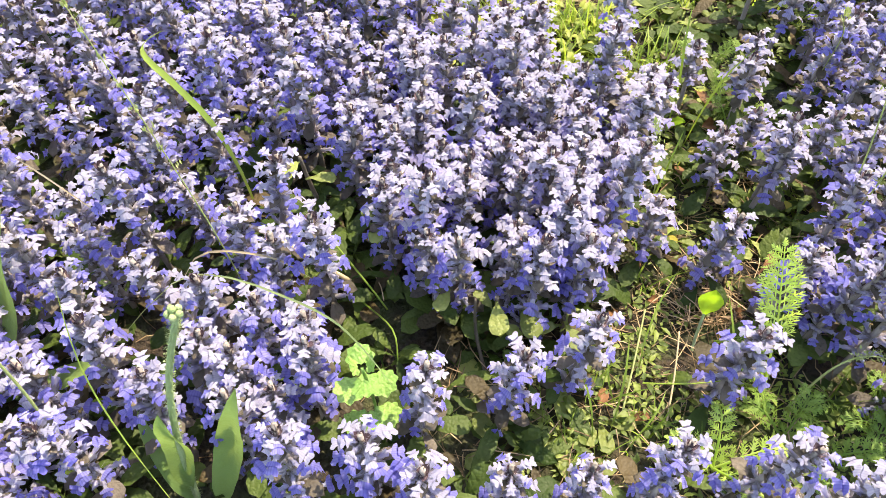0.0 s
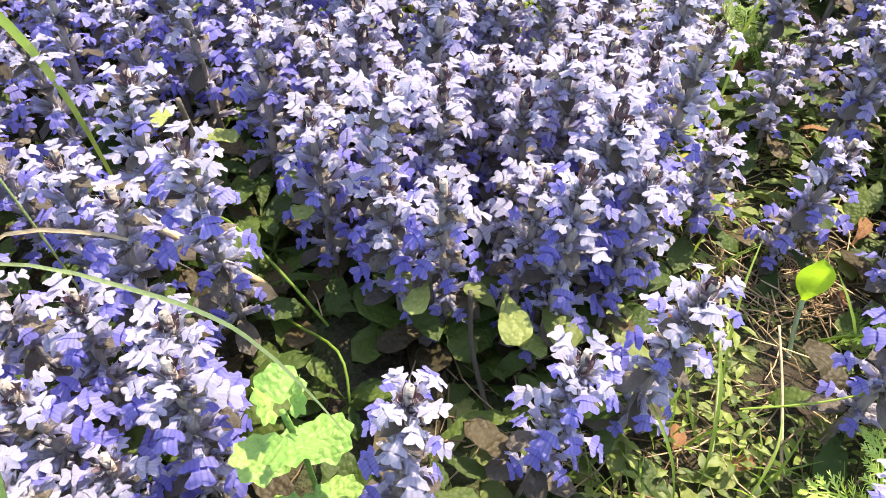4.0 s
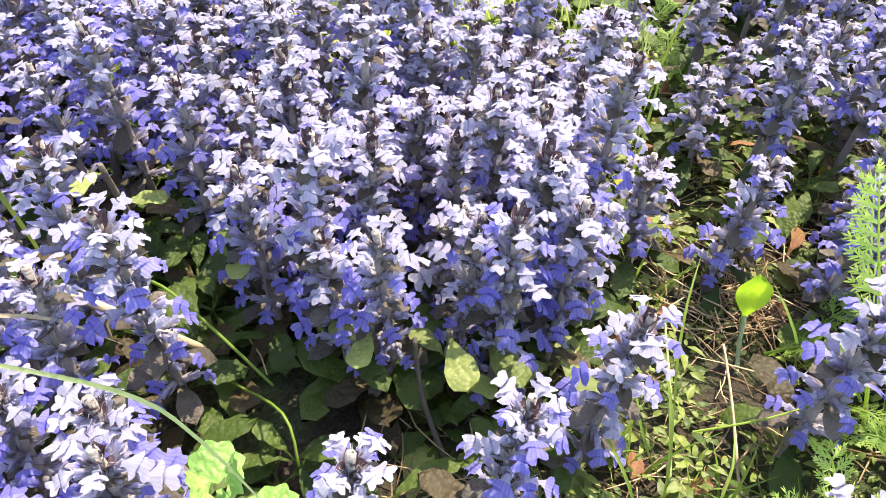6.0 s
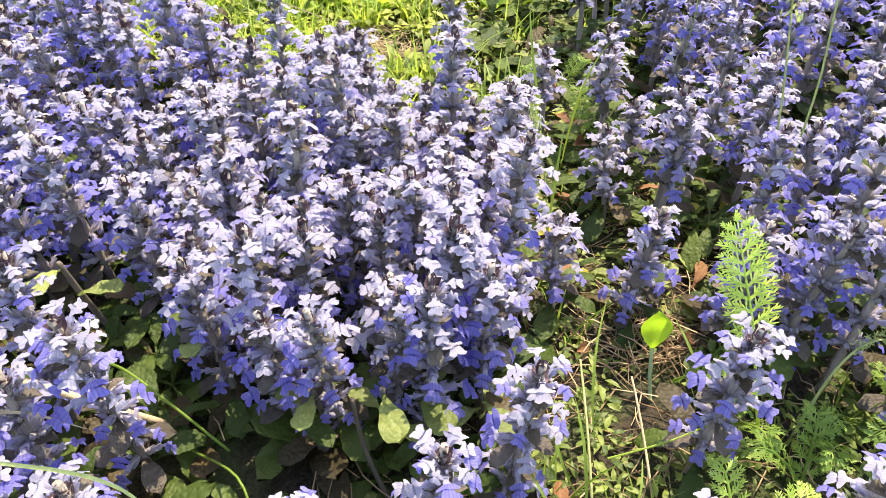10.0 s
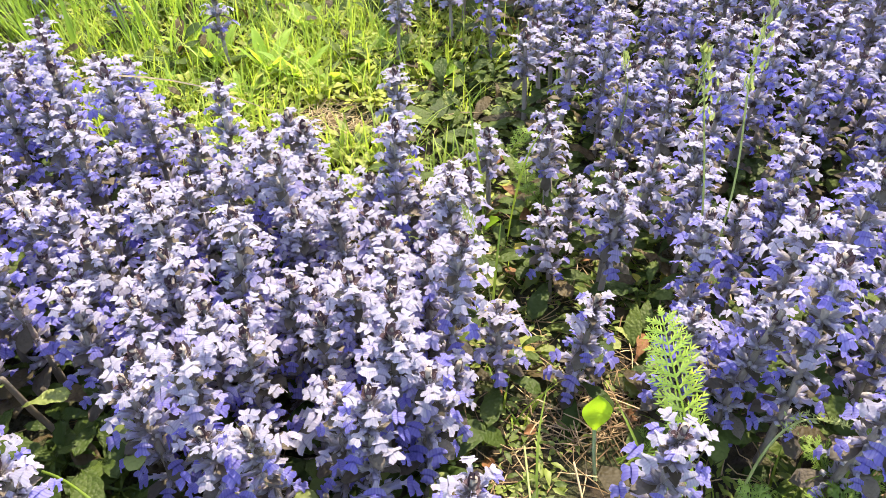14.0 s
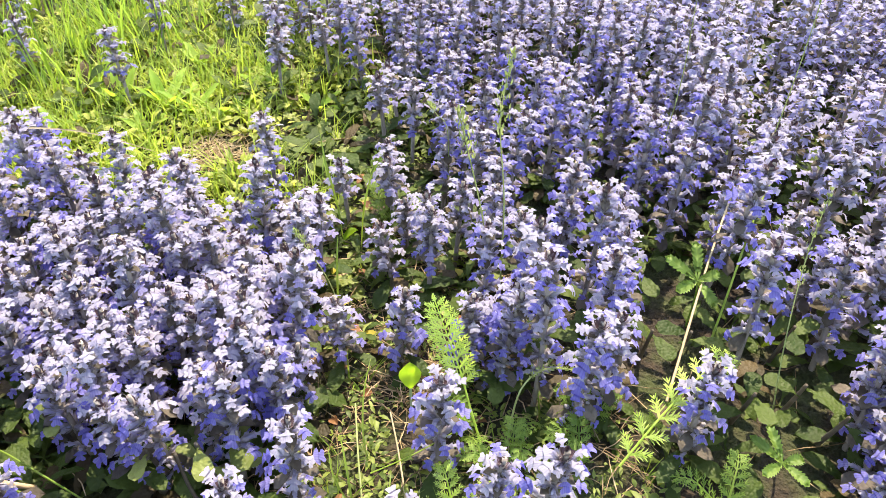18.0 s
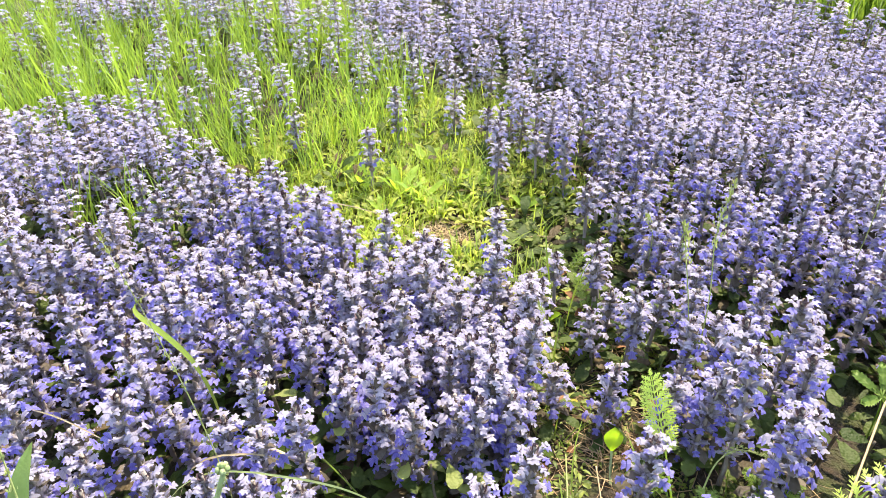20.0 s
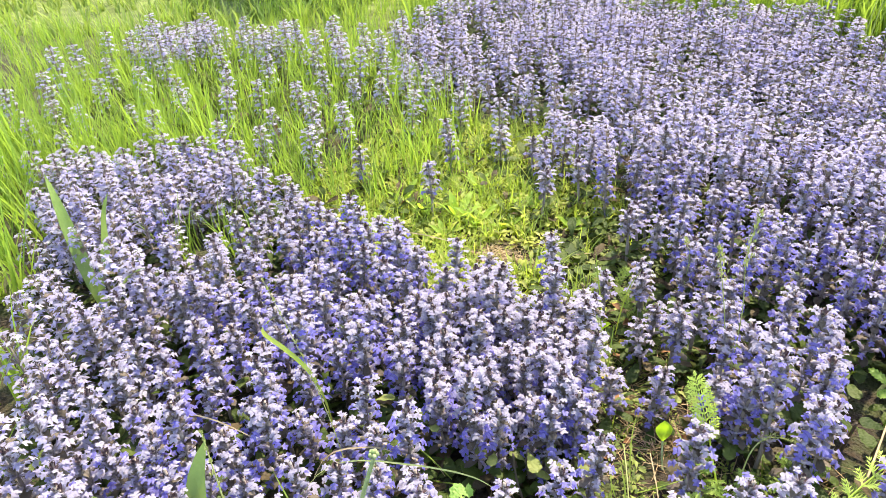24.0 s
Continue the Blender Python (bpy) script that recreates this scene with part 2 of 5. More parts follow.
def mat_ground():
    m = bpy.data.materials.new("ground_litter")
    m.use_nodes = True
    n, l = m.node_tree.nodes, m.node_tree.links
    bs = n["Principled BSDF"]
    co = n.new("ShaderNodeTexCoord")
    big, mid, fine = (n.new("ShaderNodeTexNoise") for _ in range(3))
    for node, s in ((big, 2.2), (mid, 26.0), (fine, 240.0)):
        node.inputs["Scale"].default_value = s
        node.inputs["Detail"].default_value = 6
        l.new(co.outputs["Object"], node.inputs["Vector"])
    ra, rb = n.new("ShaderNodeValToRGB"), n.new("ShaderNodeValToRGB")
    ra.color_ramp.elements[0].color, ra.color_ramp.elements[1].color = (0.012, 0.008, 0.005, 1), (0.042, 0.028, 0.017, 1)
    ra.color_ramp.elements[0].position, ra.color_ramp.elements[1].position = 0.3, 0.75
    rb.color_ramp.elements[0].color, rb.color_ramp.elements[1].color = (0.016, 0.024, 0.007, 1), (0.050, 0.064, 0.017, 1)
    l.new(fine.outputs["Fac"], ra.inputs["Fac"])
    l.new(fine.outputs["Fac"], rb.inputs["Fac"])
    th = n.new("ShaderNodeMapRange")
    th.inputs["From Min"].default_value, th.inputs["From Max"].default_value = 0.42, 0.6
    l.new(mid.outputs["Fac"], th.inputs["Value"])
    mx = n.new("ShaderNodeMix")
    mx.data_type = "RGBA"
    l.new(th.outputs["Result"], mx.inputs["Factor"])
    l.new(ra.outputs["Color"], mx.inputs["A"])
    l.new(rb.outputs["Color"], mx.inputs["B"])
    # turf behind the bed
    sep = n.new("ShaderNodeSeparateXYZ")
    l.new(co.outputs["Object"], sep.inputs[0])
    edge = n.new("ShaderNodeMath")
    edge.operation = "ADD"
    l.new(sep.outputs["Y"], edge.inputs[0])
    l.new(big.outputs["Fac"], edge.inputs[1])
    back = n.new("ShaderNodeMapRange")
    back.inputs["From Min"].default_value, back.inputs["From Max"].default_value = 1.6, 2.2
    l.new(edge.outputs[0], back.inputs["Value"])
    rc = n.new("ShaderNodeValToRGB")
    rc.color_ramp.elements[0].color, rc.color_ramp.elements[1].color = (0.055, 0.085, 0.018, 1), (0.17, 0.23, 0.055, 1)
    rc.color_ramp.elements[0].position, rc.color_ramp.elements[1].position = 0.3, 0.7
    l.new(mid.outputs["Fac"], rc.inputs["Fac"])
    turf = n.new("ShaderNodeMix")
    turf.data_type = "RGBA"
    l.new(back.outputs["Result"], turf.inputs["Factor"])
    l.new(mx.outputs["Result"], turf.inputs["A"])
    l.new(rc.outputs["Color"], turf.inputs["B"])
    l.new(turf.outputs["Result"], bs.inputs["Base Color"])
    bs.inputs["Roughness"].default_value = 0.95
    bp = n.new("ShaderNodeBump")
    bp.inputs["Strength"].default_value, bp.inputs["Distance"].default_value = 0.9, 0.01
    l.new(fine.outputs["Fac"], bp.inputs["Height"])
    l.new(bp.outputs["Normal"], bs.inputs["Normal"])
    return m


SOIL = mat_ground()


# ---- mesh building ----
class Geo:
    """Vertices, polygons and a material number for each polygon, gathered before they become one mesh."""

    def __init__(self):
        self.v, self.f, self.m = [], [], []

    def add(self, verts, faces, mat=0):
        b = len(self.v)
        self.v += [tuple(p) for p in verts]
        self.f += [tuple(i + b for i in f) for f in faces]
        self.m += [mat] * len(faces)

    def mesh(self, name, mats, smooth=True):
        me = bpy.data.meshes.new(name)
        me.from_pydata(self.v, [], self.f)
        for m in mats:
            me.materials.append(m)
        me.polygons.foreach_set("material_index", self.m)
        me.polygons.foreach_set("use_smooth", [smooth] * len(self.f))
        me.update()
        return me

    def arrays(self):
        """The same as triangles in arrays."""
        tri, mm = [], []
        for f, m in zip(self.f, self.m):
            for k in range(1, len(f) - 1):
                tri.append((f[0], f[k], f[k + 1]))
                mm.append(m)
        return np.array(self.v, float), np.array(tri, int), np.array(mm, int)


def mesh_arrays(name, V, T, M, mats):
    me = bpy.data.meshes.new(name)
    me.vertices.add(len(V))
    me.vertices.foreach_set("co", V.astype(np.float32).ravel())
    me.loops.add(3 * len(T))
    me.loops.foreach_set("vertex_index", T.astype(np.int32).ravel())
    me.polygons.add(len(T))
    me.polygons.foreach_set("loop_start", (np.arange(len(T)) * 3).astype(np.int32))
    me.polygons.foreach_set("loop_total", np.full(len(T), 3, np.int32))
    me.polygons.foreach_set("material_index", M.astype(np.int32))
    for m in mats:
        me.materials.append(m)
    me.update(calc_edges=True)
    me.validate()
    return me


def strew(name, kinds, places, mats):
    """One joined mesh: of each place (kind, x, y, z, turn, lean, lean_dir, size) a copy of that kind's arrays."""
    VV, TT, MM, base = [], [], [], 0
    for k, x, y, z, turn, lean, ldir, size in places:
        V, T, M = kinds[k]
        R = np.array(Matrix.Rotation(ldir, 3, "Z") @ Matrix.Rotation(lean, 3, "Y") @ Matrix.Rotation(turn - ldir, 3, "Z"))
        VV.append(V @ (R.T * size) + (x, y, z))
        TT.append(T + base)
        MM.append(M)
        base += len(V)
    return new(name, mesh_arrays(name, np.concatenate(VV), np.concatenate(TT), np.concatenate(MM), mats))


def part(name, me, parent, label=""):
    ob = new(name, me)
    ob.parent = parent
    return tagged(ob, label) if label else ob


def tube(g, pts, radii, sides=5, mat=0, cap=True):
    """A tapered round stalk along pts."""
    rings = []
    for i, p in enumerate(pts):
        p = Vector(p)
        d = Vector(pts[min(i + 1, len(pts) - 1)]) - Vector(pts[max(i - 1, 0)])
        d = d.normalized() if d.length > 1e-9 else Vector((0, 0, 1))
        a = d.cross(Vector((0.31, 0.95, 0.05)))
        if a.length < 1e-3:
            a = d.cross(Vector((1, 0, 0)))
        a.normalize()
        b = d.cross(a)
        rings.append([p + radii[i] * (math.cos(2 * math.pi * k / sides) * a + math.sin(2 * math.pi * k / sides) * b) for k in range(sides)])
    faces = [(i * sides + k, i * sides + (k + 1) % sides, (i + 1) * sides + (k + 1) % sides, (i + 1) * sides + k) for i in range(len(pts) - 1) for k in range(sides)]
    if cap:
        faces.append(tuple((len(pts) - 1) * sides + k for k in range(sides)))
    g.add([v for r in rings for v in r], faces, mat)


def ribbon(g, pts, widths, side, mat=0, fold=0.25):
    """A blade with a keel along pts, side being the way of its width."""
    vs, side = [], Vector(side).normalized()
    for p, w in zip(pts, widths):
        p = Vector(p)
        vs += [p - side * w / 2, p - Vector((0, 0, fold * w / 2)), p + side * w / 2]
    fs = []
    for i in range(len(pts) - 1):
        a = 3 * i
        fs += [(a, a + 1, a + 4, a + 3), (a + 1, a + 2, a + 5, a + 4)]
    g.add(vs, fs, mat)


def leaf(g, m, length, width, teeth=0.0, rows=7, cup=0.15, bend=0.3, mat=0, wide=0.6, stalk=0.0, rng=random, across=(-1, -0.5, 0, 0.5, 1)):
    """A leaf blade in the x-z plane's sense: it runs along +x of the pose m, droops by bend, with a wavy or toothed edge and a sunk midrib."""
    vs, fs = [], []
    for i in range(rows + 1):
        u = i / rows
        w = width * (math.sin(math.pi * min(1, u ** wide)) ** 0.75 if 0 < u < 1 else (0.14 if u == 0 else 0.02))
        if teeth and 0 < i < rows:
            w *= 1 + teeth * (1 if i % 2 else -1)
        x = stalk + length * u
        z = -bend * length * u * u + 0.02 * length * math.sin(9 * u)
        for s in across:
            vs.append(m @ Vector((x, s * w / 2, z + cup * w * abs(s) * (1 - 0.25 * abs(s)) + 0.02 * width * math.sin(17 * u + 5 * s))))
    for i in range(rows):
        for k in range(len(across) - 1):
            a = len(across) * i + k
            fs.append((a, a + len(across), a + len(across) + 1, a + 1))
    g.add(vs, fs, mat)


# ---- bugle flowers ----
# half of the lower lip's outline: along the lip, across it; a claw, a side lobe, then half of the notched middle lobe
LIP = [(0.0, 0.10), (0.22, 0.12), (0.36, 0.20), (0.44, 0.38), (0.56, 0.53), (0.68, 0.55), (0.73, 0.44), (0.66, 0.24), (0.82, 0.28), (1.02, 0.42), (1.18, 0.44), (1.27, 0.30), (1.20, 0.10), (1.12, 0.0)]


def flower(g, m, s, pale, rng, lod=0, start=10.0, end=75.0):
    """One lipped flower that points along +x of m: a tube, a lower lip of three lobes that bends down from start to end degrees, a toothed calyx cup."""
    L, W = 0.0078 * s, 0.0079 * s
    tw, dome, ruff, turn = rng.uniform(-0.35, 0.35), rng.uniform(0.1, 0.6), rng.uniform(0.04, 0.11), rng.uniform(0, 6.28)

    def lip(p, q):
        a, b = radians(start), radians(start + (end - start) * min(1.25, p))
        k = (b - a) / p if p > 1e-6 else 0.0
        x = p if abs(k) < 1e-4 else (math.sin(b) - math.sin(a)) / k
        z = 0.0 if p < 1e-6 else (math.cos(b) - math.cos(a)) / k if abs(k) > 1e-4 else -p * math.sin(a)
        bow = dome * q * q + tw * q * p * 0.5 + (0.0 if abs(q) < 0.2 else ruff * math.sin(11 * p + 7 * q + turn))
        return m @ Vector((L + W * (x - bow * math.sin(b)), W * q, 0.0012 * s + W * (z - bow * math.cos(b))))

    if lod:
        c, tip = lip(0.0, 0.0), lip(1.0, 0.0)
        vs = [m @ Vector((0.001, 0, 0)), lip(0.25, 0.16), lip(0.25, -0.16), lip(0.46, 0.62), lip(0.74, 0.60), lip(0.46, -0.62), lip(0.74, -0.60), lip(0.6, 0.2), lip(0.6, -0.2), lip(1.15, 0.42), lip(1.15, -0.42), tip]
        g.add(vs, [(0, 2, 1), (1, 3, 4, 7), (2, 8, 6, 5), (1, 7, 8, 2), (7, 9, 11), (7, 11, 8), (8, 11, 10)], pale)
        return
    k, rings = 4, []
    for u, r in ((0.0, 0.0009), (0.55, 0.0012), (1.04, 0.0019)):
        rings.append([m @ Vector((L * u, r * s * math.cos(2 * math.pi * (q + 0.5) / k), r * s * math.sin(2 * math.pi * (q + 0.5) / k) + 0.0006 * s * u)) for q in range(k)])
    g.add([v for r in rings for v in r], [(i * k + q, i * k + (q + 1) % k, (i + 1) * k + (q + 1) % k, (i + 1) * k + q) for i in range(2) for q in range(k)], 1)
    n = len(LIP)
    for side in (1, -1):
        wob = [rng.uniform(0.88, 1.1) for _ in LIP]
        vs = [lip(min(p, 1.12), 0.0) for p, q in LIP] + [lip(p, side * q * w) for (p, q), w in zip(LIP, wob)]
        for i in range(n - 1):
            f = (i, i + 1, n + i + 1, n + i) if side > 0 else (i, n + i, n + i + 1, i + 1)
            g.f.append(tuple(len(g.v) + j for j in f))
            g.m.append(1 if i < 2 else pale)
        g.v += [tuple(v) for v in vs]
    # two stamens over the throat
    for q in (-1, 1):
        g.add([m @ Vector((L * 0.8, q * 0.0006 * s, 0.0022 * s)), m @ Vector((L * 0.8, q * 0.0010 * s, 0.0022 * s)), m @ Vector((L * 1.25, q * 0.0009 * s, 0.0042 * s))], [(0, 1, 2)], 1)
    # calyx: a toothed cup
    vs = [m @ Vector((-0.0012 * s, 0.0010 * s * math.cos(2 * math.pi * q / 5), 0.0010 * s * math.sin(2 * math.pi * q / 5))) for q in range(5)]
    vs += [m @ Vector((0.0026 * s, 0.0022 * s * math.cos(2 * math.pi * (q + 0.5) / 5), 0.0022 * s * math.sin(2 * math.pi * (q + 0.5) / 5))) for q in range(5)]
    vs += [m @ Vector((0.0056 * s, 0.0026 * s * math.cos(2 * math.pi * q / 5), 0.0026 * s * math.sin(2 * math.pi * q / 5))) for q in range(5)]
    g.add(vs, [(q, (q + 1) % 5, 5 + q) for q in range(5)] + [(5 + (q - 1) % 5, 5 + q, 10 + q) for q in range(5)] + [((q + 1) % 5, 5 + (q + 1) % 5, 5 + q) for q in range(5)], 2)


def whorl(rng, n, s, lit_pale_share, low, lod=0):
    """A ring of flowers round the stem. low: 0 for the topmost ring, whose flowers stand up and out, to 1 for the lowest, whose lips hang."""
    g = Geo()
    a0 = rng.uniform(0, 6.28)
    for i in range(n):
        a = a0 + 6.283 * i / n + rng.uniform(-0.3, 0.3)
        rise_by = rng.uniform(30, 58) * (1 - low) + rng.uniform(0, 32) * low
        m = Matrix.Rotation(a, 4, "Z") @ Matrix.Translation((0.0022 * s, 0, rng.uniform(-0.0018, 0.0018))) @ Matrix.Rotation(radians(-rise_by), 4, "Y") @ Matrix.Rotation(radians(rng.uniform(-22, 22)), 4, "X")
        start = rng.uniform(0, 25)
        end = rise_by + (rng.uniform(-5, 55) * (1 - low) + rng.uniform(40, 86) * low)
        # the pale flowers of a ring have sunlight painted into their petals
        flower(g, m, s * rng.uniform(0.72, 1.14), 1 if rng.random() < lit_pale_share else 0, rng, lod, start, end)
    # closed buds and spent calyxes between the flowers, with pale hairs
    for i in range(9 if lod == 0 else 0):
        a = rng.uniform(0, 6.28)
        r, z = rng.uniform(0.0028, 0.0066) * s, rng.uniform(-0.002, 0.0045)
        c = Vector((r * math.cos(a), r * math.sin(a), z))
        e = rng.uniform(0.0011, 0.0019) * s * (1 if lod == 0 else 1.4)
        d = Vector((math.cos(a), math.sin(a), rng.uniform(0.4, 1.8))).normalized()
        u = d.cross(Vector((0, 0, 1))).normalized()
        w = u.cross(d)
        vs = [c + u * e, c + w * e, c - u * e, c - w * e, c + d * e * 2.0, c - d * e * 1.3]
        g.add(vs, [(0, 1, 4), (1, 2, 4), (2, 3, 4), (3, 0, 4), (1, 0, 5), (2, 1, 5), (3, 2, 5), (0, 3, 5)], 1 if rng.random() < 0.4 else 2)
    for i in range(18 if lod == 0 else 0):
        a, e = rng.uniform(0, 6.28), rng.uniform(0.002, 0.0042)
        p = Vector((math.cos(a), math.sin(a), 0)) * rng.uniform(0.001, 0.004) + Vector((0, 0, rng.uniform(-0.006, 0.005)))
        d = Vector((math.cos(a), math.sin(a), rng.uniform(-0.6, 0.9))).normalized() * e
        u = d.cross(Vector((0, 0, 1))).normalized() * 0.00013
        g.add([p - u, p + u, p + d], [(0, 1, 2)], 2)
    return g


def bud_tip(rng, s, lod=0):
    """The closed head: dark overlapping pointed bracts, pale hairs and a few young flowers that stand up."""
    g = Geo()
    for i in range(4 if lod else 8):
        t = i / (4 if lod else 8)
        m = Matrix.Translation((0, 0, 0.007 * s * t)) @ Matrix.Rotation(2.4 * i, 4, "Z") @ Matrix.Rotation(radians(-32 - 50 * t), 4, "Y")
        leaf(g, m, 0.0075 * s * (1 - 0.35 * t), 0.0052 * s * (1 - 0.35 * t), 0, 2 if lod else 4, 0.42, -0.25, 3, 0.75, 0, random, (-1, 0, 1))
    # young flowers all take the pale petals, painted as lit from above
    n = rng.randint(4, 6)
    for i in range(n):
        m = Matrix.Rotation(6.283 * i / n + rng.uniform(-0.4, 0.4), 4, "Z") @ Matrix.Translation((0.002 * s, 0, 0.0)) @ Matrix.Rotation(radians(rng.uniform(-62, -30)), 4, "Y")
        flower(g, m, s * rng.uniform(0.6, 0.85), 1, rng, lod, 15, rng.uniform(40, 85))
    for i in range(0 if lod else 30):
        a, e = rng.uniform(0, 6.28), rng.uniform(0.002, 0.004)
        p = Vector((math.cos(a), math.sin(a), 0)) * 0.003 * s + Vector((0, 0, rng.uniform(-0.004, 0.008)))
        d = Vector((math.cos(a), math.sin(a), rng.uniform(0.0, 1.2))).normalized() * e
        u = d.cross(Vector((0, 0, 1))).normalized() * 0.00012
        g.add([p - u, p + u, p + d], [(0, 1, 2)], 2)
    return g


def bugle_leaf(g, m, length, width, bend=0.4, cup=0.14, rows=9, stalk=0.005, mat=0, lobes=5, across=(-1, -0.55, 0, 0.55, 1)):
    """An obovate leaf with a round tip, a crenate edge, a sunk midrib and swollen fields between its side veins; it runs along +x of m."""
    vs, fs, ph = [], [], random.uniform(0, 6.28)
    for i in range(rows + 1):
        u = i / rows
        w = width * max(0.13 * (1 - u), 1.22 * u ** 0.8 * math.sqrt(max(0.0, 1 - u ** 3.2)))
        edge = 1 + (0.075 * math.sin(2 * math.pi * lobes * u) if u < 0.95 else 0)
        for s in across:
            y = s * w / 2 * (edge if abs(s) == 1 else 1)
            z = -bend * length * u * u + cup * w * abs(s) * (1.3 - abs(s)) * 1.6
            if 0 < abs(s) < 1:
                z += 0.085 * width * math.sin(2 * math.pi * lobes * (u - 0.12 * abs(s)))
            elif abs(s) == 1:
                z += 0.05 * width * math.sin(2 * math.pi * 2.2 * u + ph + s)
            vs.append(m @ Vector((stalk + length * u, y, z)))
    c = len(across)
    for i in range(rows):
        for k in range(c - 1):
            a = c * i + k
            fs.append((a, a + c, a + c + 1, a + 1))
    if stalk > 0.002:
        vs += [m @ Vector((0, -0.0006, 0)), m @ Vector((0, 0.0006, 0))]
        fs.append((len(vs) - 2, 0, c - 1, len(vs) - 1))
    g.add(vs, fs, mat)


BLUE_HEADS = [PETAL, PETAL_PALE_LIT, CALYX, BUD]
LILAC_HEADS = [PETAL_LILAC, PETAL_PALE_LIT, CALYX, BUD]


def spike_plan(rng, tall, rings=(6, 8)):
    """Along a spike from the top: each whorl's height, size and how low it ranks (0 to 1)."""
    z, step, out = tall - 0.0125, rng.uniform(0.0105, 0.0125), []
    n = rng.randint(*rings)
    for i in range(n):
        out.append((z, rng.uniform(0.95, 1.08) * (0.82 + 0.26 * min(1, i / 2.0)), min(1.0, 0.05 + 0.22 * i)))
        z -= step
        step = min(0.0195, step * rng.uniform(1.08, 1.24))
        if z < 0.02:
            break
    return out


def build_spike(rng, tall, heads, pale, rings=(6, 8)):
    root = new("bugle_flower")
    plan = spike_plan(rng, tall, rings)
    lean = Vector((rng.uniform(-0.05, 0.05), rng.uniform(-0.05, 0.05), 0))

    def at(z):
        return Vector((lean.x * z * z / tall, lean.y * z * z / tall, z))

    g = Geo()
    zs = [tall * i / 7 for i in range(8)]
    tube(g, [at(z) for z in zs], [0.0024 - 0.0008 * i / 7 for i in range(8)], 6, 0)
    part("stem", g.mesh("stem", [STEM]), root, "grey-purple hairy square stem")
    for i, (z, s, low) in enumerate(plan):
        # fewer pale flowers further down: lit top and shaded foot painted in
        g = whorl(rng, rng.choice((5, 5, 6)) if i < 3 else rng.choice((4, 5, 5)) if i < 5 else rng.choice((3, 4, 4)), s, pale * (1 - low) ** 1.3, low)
        pair = []
        for q in (0, 1):
            m = Matrix.Rotation(1.571 * i + 3.1416 * q + rng.uniform(-0.3, 0.3), 4, "Z") @ Matrix.Rotation(radians(rng.uniform(-32, 8)), 4, "Y")
            if i >= len(plan) - 3:
                # the lower, larger bracts are pieces of their own
                h = Geo()
                bugle_leaf(h, m, 0.0100 + 0.0014 * i, 0.0076 + 0.0011 * i, 0.45, 0.2, 6, 0.001, 0, 3)
                pair.append(h)
            else:
                leaf(g, Matrix.Translation((0, 0, -0.003)) @ m, 0.0105, 0.0076, 0.05, 4, 0.25, 0.2, 4, 0.75)
        # lower rings switch to the bluer petals, shade put into the colour
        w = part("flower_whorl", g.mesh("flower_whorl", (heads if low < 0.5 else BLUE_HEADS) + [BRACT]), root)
        w.location = at(z)
        for h in pair:
            b = part("bract", h.mesh("bract", [BRACT]), w, "dull grey-bronze bract")
            b.location = (0, 0, -0.0035)
    g = bud_tip(rng, rng.uniform(0.9, 1.15))
    t = part("bud_head", g.mesh("bud_head", heads), root, "purplish-brown closed bud head")
    t.location = at(tall - 0.010)
    for i in range(4):
        g = Geo()
        m = Matrix.Rotation(1.6 * i + rng.uniform(-0.5, 0.5), 4, "Z") @ Matrix.Rotation(radians(rng.uniform(-35, 0)), 4, "Y")
        bugle_leaf(g, m, rng.uniform(0.020, 0.032), rng.uniform(0.013, 0.018), rng.uniform(0.3, 0.6))
        b = part("leaf", g.mesh("leaf", [LEAF_BRONZE if i == 3 else LEAF]), root, "bronze-tinged oval leaf" if i == 3 else "dark green oval leaf with a wavy edge")
        b.location = at(rng.uniform(0.006, 0.026))
    return root


def spike_arrays(rng, tall, lod):
    """A whole spike in one: for those that stand far back."""
    g = Geo()
    tube(g, [(0, 0, 0), (0, 0, tall * 0.5), (0, 0, tall)], [0.0024, 0.0020, 0.0014], 3 if lod else 4, 4, False)
    for i, (z, s, low) in enumerate(spike_plan(rng, tall)):
        # pale part falls with height, imitating sun on top and shade below
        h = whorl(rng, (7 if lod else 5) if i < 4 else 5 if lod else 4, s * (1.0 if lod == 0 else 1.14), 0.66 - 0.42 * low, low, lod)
        b = len(g.v)
        g.v += [(x, y, w + z) for x, y, w in h.v]
        g.f += [tuple(q + b for q in f) for f in h.f]
        g.m += h.m
        for q in (0, 1):
            m = Matrix.Translation((0, 0, z - 0.003)) @ Matrix.Rotation(1.571 * i + 3.1416 * q, 4, "Z") @ Matrix.Rotation(radians(rng.uniform(-25, 10)), 4, "Y")
            leaf(g, m, 0.0110 + 0.0014 * i, 0.0085 + 0.0011 * i, 0, 2, 0.25, 0.25, 5, 0.75, 0, random, (-1, 0, 1))
    h = bud_tip(rng, 1.0, lod)
    b = len(g.v)
    g.v += [(x, y, w + tall - 0.010) for x, y, w in h.v]
    g.f += [tuple(q + b for q in f) for f in h.f]
    g.m += h.m
    for i in range(4):
        m = Matrix.Translation((0, 0, 0.01)) @ Matrix.Rotation(1.6 * i, 4, "Z") @ Matrix.Rotation(radians(rng.uniform(-35, 5)), 4, "Y")
        bugle_leaf(g, m, rng.uniform(0.020, 0.030), rng.uniform(0.013, 0.017), 0.4, 0.14, 3 if lod else 6, 0.004, 6, 2, (-1, 0, 1))
    return g.arrays()


